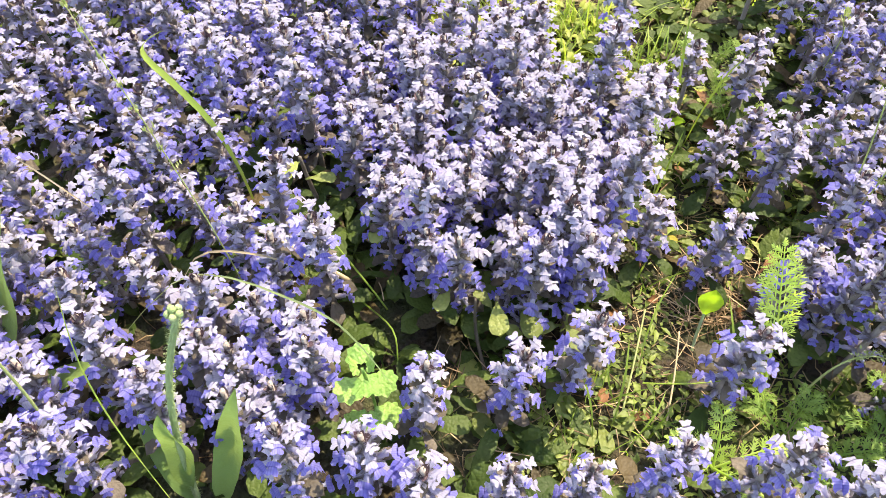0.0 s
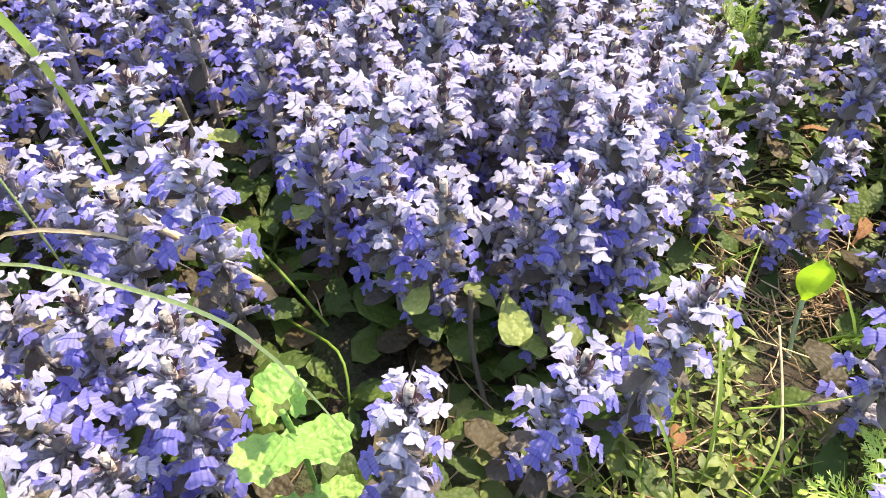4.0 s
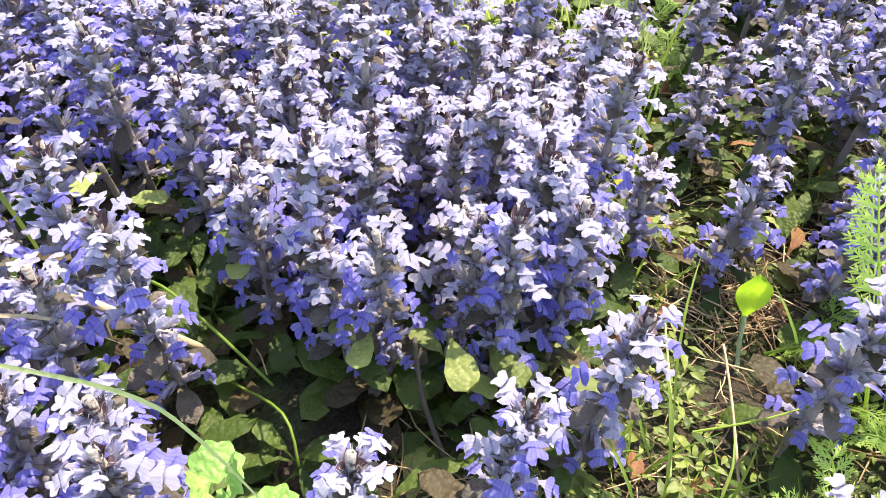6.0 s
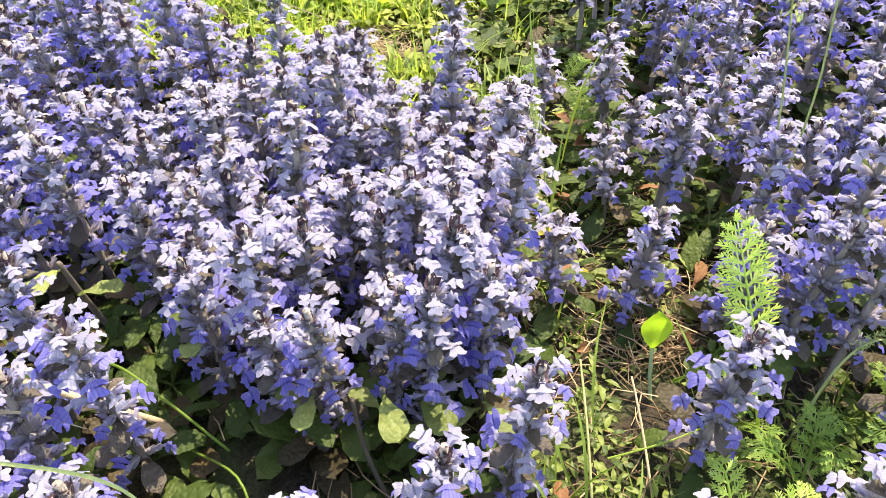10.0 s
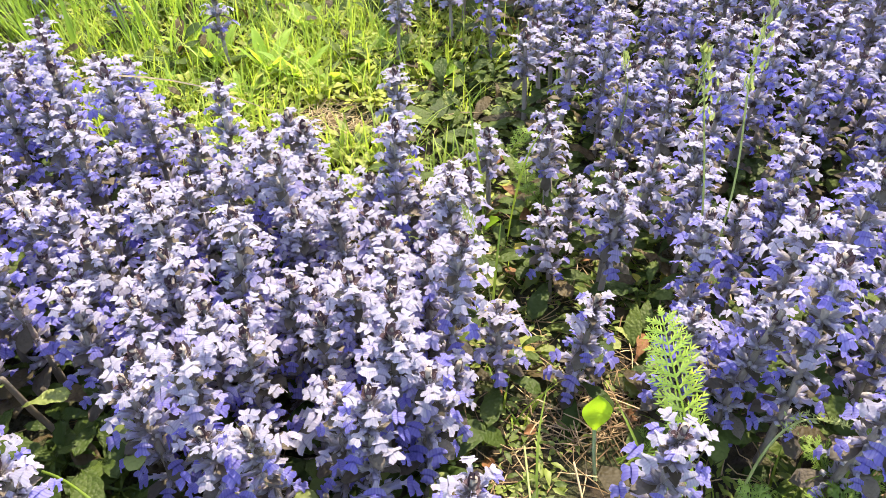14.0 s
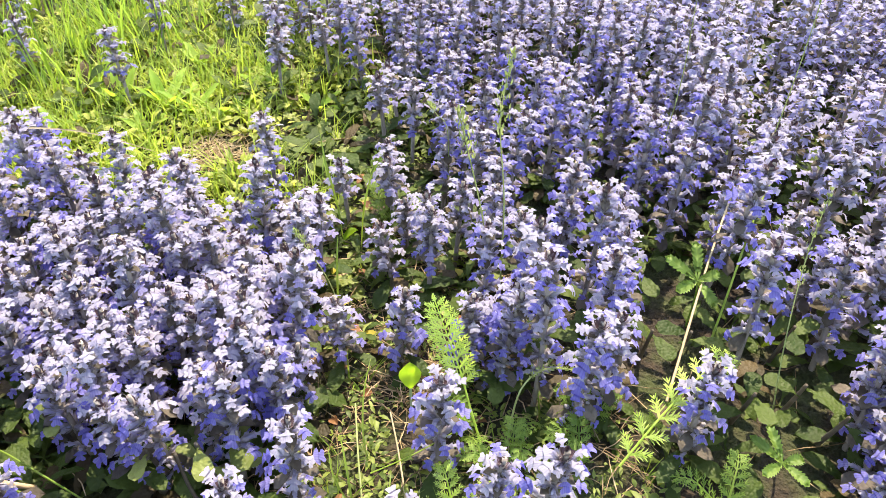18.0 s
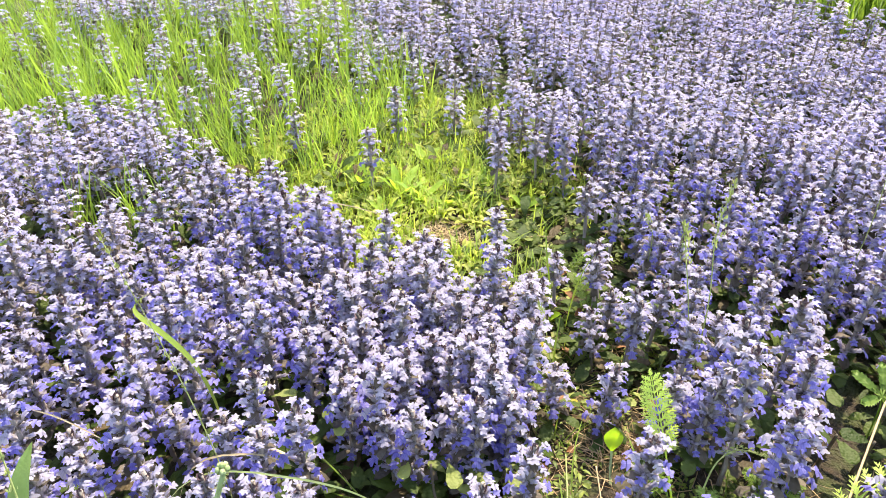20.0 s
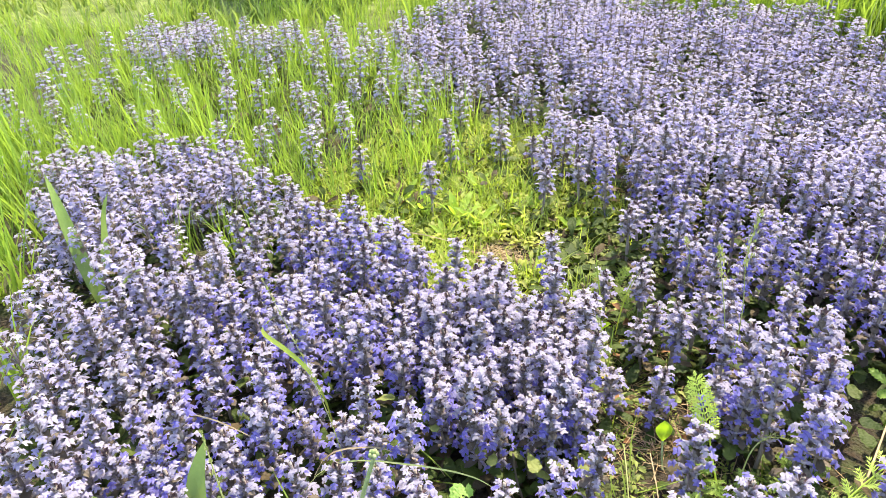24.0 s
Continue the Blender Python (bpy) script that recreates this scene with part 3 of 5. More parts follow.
# distant spikes carry their haze and brightness in the paler petal colour
FAR_MATS = [PETAL_FAR_HAZE, PETAL_PALE_LIT, CALYX, BUD, STEM, BRACT, LEAF]

# ---- plan of the flower patch (metres) ----
rng = random.Random(7)
# spikes that stand out one by one: x, y, height
FRONT = [(-0.25, -0.464, 0.138), (-0.13, -0.448, 0.127), (-0.262, -0.42, 0.125), (-0.089, -0.425, 0.112), (-0.175, -0.399, 0.117), (-0.147, -0.364, 0.115),
         (0.118, -0.374, 0.125), (-0.078, -0.385, 0.115), (-0.029, -0.361, 0.11), (-0.252, -0.349, 0.116), (-0.188, -0.334, 0.116), (0.01, -0.327, 0.122),
         (0.106, -0.310, 0.112), (-0.161, -0.31, 0.136), (0.213, -0.294, 0.142), (-0.261, -0.279, 0.097), (0.19, -0.268, 0.154), (0.348, -0.277, 0.168),
         (-0.129, -0.264, 0.108), (0.163, -0.255, 0.115), (-0.083, -0.249, 0.114), (0.137, -0.239, 0.1), (0.169, -0.234, 0.106), (0.162, -0.212, 0.075), (0.093, -0.211, 0.093)]
MIDDLE = [(-0.053, -0.202, 0.1), (-0.096, -0.197, 0.14), (-0.286, -0.196, 0.14), (0.051, -0.205, 0.085), (-0.146, -0.18, 0.1), (0.216, -0.154, 0.106),
          (-0.206, -0.147, 0.088), (0.129, -0.141, 0.11), (-0.06, -0.14, 0.118), (-0.046, -0.135, 0.126), (-0.079, -0.134, 0.109), (0.365, -0.189, 0.178),
          (0.132, -0.129, 0.116), (0.187, -0.123, 0.112), (0.1, -0.122, 0.085), (-0.072, -0.118, 0.138), (0.255, -0.118, 0.091), (0.024, -0.111, 0.105),
          (-0.075, -0.105, 0.14), (0.035, -0.102, 0.097), (0.16, -0.102, 0.106), (-0.028, -0.098, 0.109), (0.013, -0.086, 0.085), (0.336, -0.086, 0.138), (0.119, -0.082, 0.08)]
BACK = [(-0.071, -0.064, 0.12), (0.033, -0.064, 0.085), (0.3, -0.049, 0.139), (0.111, -0.045, 0.095), (0.225, -0.04, 0.14), (0.118, -0.034, 0.099),
        (-0.083, -0.017, 0.105), (-0.286, -0.003, 0.14), (0.002, 0.0, 0.121), (0.222, 0.012, 0.131), (-0.168, 0.019, 0.09), (0.196, 0.027, 0.09), (-0.26, 0.038, 0.14),
        (0.176, 0.049, 0.126), (-0.281, 0.067, 0.138), (-0.232, 0.07, 0.112), (-0.565, 0.08, 0.124), (0.188, 0.087, 0.13), (0.119, 0.095, 0.101), (0.205, 0.118, 0.114),
        (0.139, 0.121, 0.1), (0.193, 0.164, 0.115), (0.004, 0.226, 0.098), (-0.472, 0.267, 0.09), (0.109, 0.282, 0.11), (0.393, 0.291, 0.116), (-0.302, 0.312, 0.1),
        (-0.005, 0.368, 0.09), (-0.149, 0.371, 0.1), (-0.647, 0.4, 0.1), (-0.161, 0.457, 0.09), (0.068, -0.032, 0.088), (0.183, -0.055, 0.118)]
FORE = [(0.15, -0.385, 0.15), (0.066, -0.4, 0.11), (0.28, -0.333, 0.115), (-0.01, -0.418, 0.09), (0.03, -0.41, 0.085), (-0.3, -0.385, 0.12), (0.235, -0.285, 0.12)]
# outlines of the patches of bugle and of the openings in them
LEFT_BED = [(-0.62, -0.8), (-0.58, -0.27), (-0.66, -0.1), (-0.74, 0.06), (-0.84, 0.25), (-0.88, 0.36), (-0.64, 0.38), (-0.53, 0.36), (-0.43, 0.2), (-0.37, 0.18), (-0.28, 0.09), (-0.21, 0.07), (-0.17, -0.02), (-0.127, -0.035), (-0.083, -0.025),
            (-0.05, -0.065), (0.0, -0.085), (0.03, -0.11), (0.025, -0.2), (0.005, -0.275), (-0.04, -0.305), (-0.09, -0.31), (-0.125, -0.275), (-0.16, -0.22), (-0.2, -0.235), (-0.21, -0.3), (-0.12, -0.36), (-0.06, -0.40), (-0.1, -0.8)]
RIGHT_BED = [(0.1, -0.03), (0.17, 0.03), (0.13, 0.07), (0.12, 0.13), (0.19, 0.17), (0.12, 0.3), (0.0, 0.31), (0.0, 0.37), (0.05, 0.45), (0.0, 0.58), (-0.13, 0.66), (-0.35, 1.12), (-0.15, 1.53), (0.14, 1.76), (0.42, 1.34), (0.77, 1.13),
             (0.89, 0.88), (0.96, 0.6), (1.12, 0.3), (1.2, -0.6), (0.40, -0.55), (0.37, -0.40), (0.405, -0.33), (0.43, -0.26), (0.42, -0.19), (0.385, -0.145), (0.33, -0.12), (0.3, -0.2), (0.25, -0.27), (0.2, -0.31), (0.14, -0.25), (0.155, -0.2), (0.2, -0.12), (0.14, -0.06)]
CLEARING = [(-0.3, 0.1), (-0.2, 0.07), (-0.16, -0.02), (-0.05, -0.04), (0.04, -0.05), (0.1, -0.02), (0.17, 0.06), (0.2, 0.14), (0.13, 0.3), (0.08, 0.45), (0.02, 0.6), (-0.13, 0.66), (-0.3, 0.6), (-0.42, 0.3)]
OPEN_SOIL = [(0.0, -0.29), (0.0, -0.27), (0.03, -0.2), (0.04, -0.05), (0.1, -0.03), (0.2, -0.12), (0.155, -0.2), (0.14, -0.27), (0.25, -0.30), (0.3, -0.45), (-0.02, -0.5), (-0.012, -0.36)]


GAP = [(0.022, -0.2), (0.09, -0.205), (0.145, -0.205), (0.18, -0.155), (0.2, -0.1), (0.185, -0.05), (0.16, -0.02), (0.12, 0.01), (0.07, 0.055), (0.035, -0.05), (0.033, -0.1)]


def inside(x, y, poly):
    c, j = False, len(poly) - 1
    for i in range(len(poly)):
        (xi, yi), (xj, yj) = poly[i], poly[j]
        if (yi > y) != (yj > y) and x < (xj - xi) * (y - yi) / (yj - yi) + xi:
            c = not c
        j = i
    return c


def blob(x, y, cx, cy, r):
    return (x - cx) ** 2 + (y - cy) ** 2 < r * r


def rise(x, y):
    """Height of the ground: flat but for small humps."""
    d = math.hypot(x, y)
    return (0.010 * noise.noise((x * 5, y * 5, 0.3)) + 0.005 * noise.noise((x * 19, y * 19, 2.0))) * max(0.0, 1 - d / 6) - 0.002


def spacing(x, y):
    """The least gap between spikes at a place; 0 where none grow."""
    if blob(x, y, -0.93, 1.09, 0.13) or blob(x, y, -0.64, 1.0, 0.07):
        return 0.034
    if inside(x, y, GAP) or blob(x, y, -0.215, -0.225, 0.04) or blob(x, y, -0.115, -0.408, 0.035) or blob(x, y, -0.185, -0.468, 0.042):
        return 0
    if blob(x, y, -0.50, 0.13, 0.07) or blob(x, y, -0.62, -0.02, 0.04):
        return 0
    if inside(x, y, LEFT_BED):
        return 0.0215 if blob(x, y, -0.06, -0.17, 0.13) else 0.033 if x < -0.35 else 0.029
    if inside(x, y, RIGHT_BED):
        if blob(x, y, 0.05, 0.72, 0.09):
            return 0.07
        return 0.046 if x < 0.1 and y > 0.55 else 0.035 if y < 0.4 else 0.038
    if y > 0.3 and -1.1 < x < 0.0 and y < 1.1 - 0.0 * x:
        return 0.07 if x > -0.5 and y > 0.62 else 0.10
    if inside(x, y, CLEARING) and y > 0.22:
        return 0.055 if x > -0.03 and y < 0.36 else 0.12
    return 0


spots = list(FRONT + FORE + MIDDLE + BACK)
cells = {}


def crowded(x, y, gap):
    i, j = int(x // 0.15), int(y // 0.15)
    return any((x - a) ** 2 + (y - b) ** 2 < gap * gap for di in (-1, 0, 1) for dj in (-1, 0, 1) for a, b in cells.get((i + di, j + dj), ()))


def settle(x, y):
    cells.setdefault((int(x // 0.15), int(y // 0.15)), []).append((x, y))


for x, y, h in spots:
    settle(x, y)
for _ in range(60000):
    x, y = rng.uniform(-1.2, 1.2), rng.uniform(-0.8, 1.8)
    gap = spacing(x, y)
    if gap and not crowded(x, y, gap * (1.0 + 0.45 * noise.noise((x * 6, y * 6, 9.0))) * rng.uniform(0.85, 1.25)) and math.hypot(x + 0.03, (y + 0.62) * 0.9) > 0.17:
        settle(x, y)
        tall = rng.gauss(0.126 if x > 0.2 and y < 0.4 else 0.112, 0.013) * (1.0 + 0.2 * noise.noise((x * 4, y * 4, 5.0)))
        spots.append((x, y, max(0.075, min(0.165, tall))))

# ---- ground ----
gx = [-60, -25, -10, -5, -3] + [-2 + 0.08 * i for i in range(51)] + [3, 5, 10, 25, 60]
gy = [-60, -25, -10, -4, -1.6] + [-1 + 0.08 * i for i in range(51)] + [4, 5.5, 10, 25, 60]
g = Geo()
g.add([(x, y, rise(x, y)) for y in gy for x in gx], [(j * len(gx) + i, j * len(gx) + i + 1, (j + 1) * len(gx) + i + 1, (j + 1) * len(gx) + i) for j in range(len(gy) - 1) for i in range(len(gx) - 1)])
ground = tagged(new("ground", g.mesh("ground", [SOIL])), "dark soil with moss, litter and lawn turf", "ground", kind="structure")

# ---- the nearest spikes, each a thing ----
HEIGHTS = (0.082, 0.09, 0.098, 0.106, 0.114, 0.122, 0.13, 0.14)
BLUE = [(h, build_spike(random.Random(100 + i), h, BLUE_HEADS, 0.6)) for i, h in enumerate(HEIGHTS + (0.11, 0.126, 0.156, 0.172))]
SPARSE = [(h, build_spike(random.Random(260 + i), h, LILAC_HEADS, 0.8, (3, 4))) for i, h in enumerate((0.082, 0.092, 0.10, 0.11, 0.122))]
LILAC = [(h, build_spike(random.Random(200 + i), h, LILAC_HEADS, 0.9)) for i, h in enumerate(HEIGHTS + (0.11,))]
order = sorted(range(len(spots)), key=lambda i: (i >= len(FRONT + FORE + MIDDLE + BACK), math.hypot(spots[i][0] - 0.0, (spots[i][1] + 0.22) * 0.85)))
near, far = order[:300], order[300:]
used = set()
for i in near:
    x, y, h = spots[i]
    bare = inside(x, y, GAP) or (inside(x, y, CLEARING) and h < 0.12)
    lilac = bare or blob(x, y, -0.05, -0.14, 0.125) or blob(x, y, 0.0, 0.0, 0.05)
    best = sorted(SPARSE if bare else LILAC if lilac else BLUE, key=lambda q: abs(q[0] - h) + rng.uniform(0, 0.012))[0]
    size = h / best[0]
    m = Matrix.Translation((x, y, rise(x, y) - 0.001)) @ Matrix.Rotation(rng.uniform(0, 6.28), 4, "Z") @ Matrix.Rotation(radians(rng.gauss(0, 3.5)), 4, "X") @ Matrix.Rotation(radians(rng.gauss(0, 3.5)), 4, "Y") @ Matrix.Scale(size, 4)
    if best[1].name not in used:
        used.add(best[1].name)
        ob = best[1]
        ob.matrix_basis = m
    else:
        ob = copy_thing(best[1], m)
        ob.matrix_basis = m
    tall = "tall" if h > 0.128 else "short" if h < 0.095 else "upright"
    tagged(ob, f"{tall} bugle spike with {'pale lilac' if lilac else 'blue-violet'} {'flower whorls on a bare stem' if bare else 'flowers in whorls'}", "flower", "bugle spikes")
for h, ob in BLUE + LILAC + SPARSE:
    if ob.name not in used:
        for c in list(ob.children):
            bpy.data.objects.remove(c)
        bpy.data.objects.remove(ob)

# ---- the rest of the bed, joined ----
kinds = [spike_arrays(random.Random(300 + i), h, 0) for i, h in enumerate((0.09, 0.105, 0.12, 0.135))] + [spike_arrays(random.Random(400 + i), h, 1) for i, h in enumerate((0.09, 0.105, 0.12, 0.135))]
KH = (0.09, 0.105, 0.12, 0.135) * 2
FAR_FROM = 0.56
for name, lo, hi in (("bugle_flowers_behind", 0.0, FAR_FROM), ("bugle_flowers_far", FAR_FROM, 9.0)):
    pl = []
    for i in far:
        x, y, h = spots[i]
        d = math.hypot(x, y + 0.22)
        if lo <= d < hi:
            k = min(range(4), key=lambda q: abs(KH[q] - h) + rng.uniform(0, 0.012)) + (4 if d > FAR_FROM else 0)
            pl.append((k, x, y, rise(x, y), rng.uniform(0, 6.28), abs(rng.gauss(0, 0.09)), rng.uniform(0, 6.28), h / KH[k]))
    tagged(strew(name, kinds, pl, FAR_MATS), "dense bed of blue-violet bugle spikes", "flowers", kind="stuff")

# ---- leaves under the spikes ----
def rosette(r, n, lo, hi, wide, teeth, mat=0, up=25, rows=4):
    q = Geo()
    for i in range(n):
        m = Matrix.Rotation(6.28 * i / n + r.uniform(-0.5, 0.5), 4, "Z") @ Matrix.Rotation(radians(r.uniform(-up - 20, -5)), 4, "Y")
        ln = r.uniform(lo, hi)
        leaf(q, m, ln, ln * wide * r.uniform(0.85, 1.15), teeth, rows, 0.16, 0.5, mat, 0.8, 0.006, random, (-1, 0, 1))
    return q.arrays()


def leaf_rosette(r, n, lo, hi, fine):
    """Bugle leaves round one foot, some bronze, some half upright."""
    q = Geo()
    for i in range(n):
        m = Matrix.Rotation(6.28 * i / n + r.uniform(-0.5, 0.5), 4, "Z") @ Matrix.Rotation(radians(r.uniform(-60, 0)), 4, "Y") @ Matrix.Rotation(radians(r.uniform(-25, 25)), 4, "X")
        ln = r.uniform(lo, hi)
        args = (9, 0.006, 0, 5) if fine else (4, 0.006, 0, 2, (-1, 0, 1))
        bugle_leaf(q, m, ln, ln * r.uniform(0.5, 0.68), r.uniform(0.25, 0.75), r.uniform(0.08, 0.22), *args)
        if r.random() < 0.16:
            q.m[-(36 if fine else 8) - 1:] = [1] * ((36 if fine else 8) + 1)
    return q.arrays()


carpet = [leaf_rosette(random.Random(500 + i), 5, 0.014, 0.030, True) for i in range(8)] + [leaf_rosette(random.Random(520 + i), 5, 0.016, 0.030, False) for i in range(5)]
pl = []
for _ in range(2700):
    x, y = rng.uniform(-1.1, 1.0), rng.uniform(-0.65, 1.2)
    if spacing(x, y) or (inside(x, y, GAP) and rng.random() < 0.75) or blob(x, y, -0.22, -0.25, 0.1) or blob(x, y, -0.06, -0.36, 0.09) or (blob(x, y, 0.36, -0.25, 0.14) and rng.random() < 0.35) or blob(x, y, 0.12, 0.12, 0.1) or (rng.random() < 0.12 and not inside(x, y, OPEN_SOIL)):
        k = rng.randrange(8) if math.hypot(x - 0.03, y + 0.25) < 0.42 else 8 + rng.randrange(5)
        pl.append((k, x, y, rise(x, y) + rng.uniform(0, 0.02), rng.uniform(0, 6.28), rng.uniform(0, 0.3), rng.uniform(0, 6.28), rng.uniform(0.7, 1.2)))
tagged(strew("bugle_leaves", carpet, pl, [LEAF, LEAF_BRONZE]), "dark green and bronze crinkled bugle leaves over the soil", "leaves", kind="stuff")


# ---- grass ----
def tuft(r, n, lo, hi, width, splay, segs=4):
    q = Geo()
    for i in range(n):
        a, h, b = r.uniform(0, 6.28), r.uniform(lo, hi), r.uniform(0.1, splay)
        ox, oy = r.gauss(0, 0.008), r.gauss(0, 0.008)
        pts = [(ox + math.cos(a) * b * h * (t / segs) ** 1.8, oy + math.sin(a) * b * h * (t / segs) ** 1.8, h * (t / segs) * (1 - 0.35 * b * t / segs)) for t in range(segs + 1)]
        ribbon(q, pts, [width * (1 - (t / segs) ** 2.2) + 0.0003 for t in range(segs + 1)], (-math.sin(a), math.cos(a), 0))
    return q.arrays()


short = [tuft(random.Random(600 + i), 7, 0.02, 0.055, 0.0014, 0.9) for i in range(4)]
mid = [tuft(random.Random(620 + i), 8, 0.06, 0.14, 0.0024, 0.6) for i in range(4)]
high = [tuft(random.Random(640 + i), 11, 0.12, 0.25, 0.0032, 0.6) for i in range(4)]
lawn = [tuft(random.Random(660 + i), 9, 0.03, 0.075, 0.006, 1.0, 2) for i in range(4)]
grasses = short + mid + high + lawn


def sow(name, n, x0, x1, y0, y1, base, keep, mats, label, lo=0.8, hi=1.25):
    pl = []
    for _ in range(n):
        x, y = rng.uniform(x0, x1), rng.uniform(y0, y1)
        if keep(x, y):
            pl.append((base + rng.randrange(4), x, y, rise(x, y) - 0.002, rng.uniform(0, 6.28), rng.uniform(0, 0.2), rng.uniform(0, 6.28), rng.uniform(lo, hi)))
    return tagged(strew(name, grasses, pl, mats), label, "grass", kind="stuff")


sow("clearing_grass", 2600, -0.5, 0.22, 0.0, 0.75, 0, lambda x, y: inside(x, y, CLEARING) and not inside(x, y, GAP) and not blob(x, y, -0.06, 0.12, 0.045) and (not blob(x, y, 0.1, 0.11, 0.1) or rng.random() < 0.12) and rng.random() < 0.75 + 0.4 * noise.noise((x * 12, y * 12, 1)), [GRASS], "short bright green grass in the clearing")
sow("soil_grass", 300, -0.12, 0.4, -0.5, 0.0, 0, lambda x, y: inside(x, y, OPEN_SOIL) and (not inside(x, y, GAP) or rng.random() < 0.3) and noise.noise((x * 16, y * 16, 4)) > -0.05, [SOIL_GRASS], "thin grass over the open soil", 0.55, 1.0)
sow("bed_grass", 1200, -1.1, 0.3, 0.0, 1.2, 4, lambda x, y: (inside(x, y, CLEARING) and y > 0.3 and x < -0.1 and rng.random() < 0.4) or (not inside(x, y, RIGHT_BED) and not inside(x, y, LEFT_BED) and y > 0.28 and x < -0.15) or blob(x, y, -0.5, 0.13, 0.07), [MEADOW], "grass growing up between the spikes", 0.6, 1.05)
sow("tall_grass", 1500, -0.3, 1.6, 0.9, 2.3, 8, lambda x, y: not inside(x, y, RIGHT_BED) and y < 2.2 + 0.2 * noise.noise((x * 3, 0, 0)) and y > 1.1 - 0.3 * x and (x < 0.98 or y < 0.8), [MEADOW], "tall bright green grass at the bed's edge", 0.8, 1.3)
sow("left_grass", 800, -1.7, -0.25, 0.3, 1.4, 4, lambda x, y: not inside(x, y, RIGHT_BED) and not inside(x, y, LEFT_BED) and not inside(x, y, CLEARING) and rng.random() < (0.85 if x < -0.75 else 0.45), [MEADOW], "bright green grass beside the bed", 0.6, 1.05)
sow("grass_by_bush", 420, -1.2, -0.2, 1.35, 2.15, 4, lambda x, y: x > -0.75 + 0.2 * noise.noise((0, y * 4, 0)) or rng.random() < 0.3, [MEADOW], "bright green grass before the bush", 0.6, 1.1)
sow("herb_grass", 480, 0.95, 2.0, 0.55, 1.9, 8, lambda x, y: not inside(x, y, RIGHT_BED), [DARK_GRASS], "dark green grass under the tall herbs", 0.7, 1.2)
sow("edge_grass", 420, -1.6, -0.5, -0.6, 0.5, 8, lambda x, y: not inside(x, y, LEFT_BED) and x < -0.5 - 0.2 * max(0, y), [MEADOW], "tall green grass along the bed", 0.6, 1.05)
sow("lawn", 5000, -3.8, 1.2, 1.4, 6.0, 12, lambda x, y: y > 1.8 or x < -0.5, [GRASS_FAR], "sunlit rough lawn behind the bed", 0.8, 1.6)


# ---- single plants among the bugle ----
def shape(name, parent, mats, build, label=""):
    q = Geo()
    build(q)
    return part(name, q.mesh(name, mats), parent, label)


def along(pts, n):
    """n + 1 points on a smooth line through pts."""
    out, last = [], len(pts) - 1
    P = [Vector(p) for p in pts]
    for i in range(n + 1):
        t = i / n * last
        k = min(int(t), last - 1)
        u = t - k
        a, b, c, d = P[max(k - 1, 0)], P[k], P[k + 1], P[min(k + 2, last)]
        out.append(0.5 * ((2 * b) + (c - a) * u + (2 * a - 5 * b + 4 * c - d) * u * u + (3 * b - a - 3 * c + d) * u ** 3))
    return out


def spoon_seedling():
    root = tagged(new("seedling"), "young plant with one bright lime spoon-shaped leaf", "plant")
    root.location = (0.096, -0.266, 0)
    shape("stalk", root, [HAIRY], lambda q: tube(q, along([(0.0, -0.004, 0), (0.0, 0.005, 0.01), (0.001, 0.0145, 0.0222)], 6), [0.0011] * 7, 6), "pale green leaf stalk")
    m = Matrix.Translation((0.001, 0.0145, 0.0215)) @ Matrix.Rotation(radians(86), 4, "Z") @ Matrix.Rotation(radians(-78), 4, "Y")
    shape("leaf_blade", root, [LIME], lambda q: leaf(q, m, 0.0255, 0.0170, 0.0, 14, 0.16, 0.02, 0, 1.35), "smooth glowing lime leaf")


spoon_seedling()


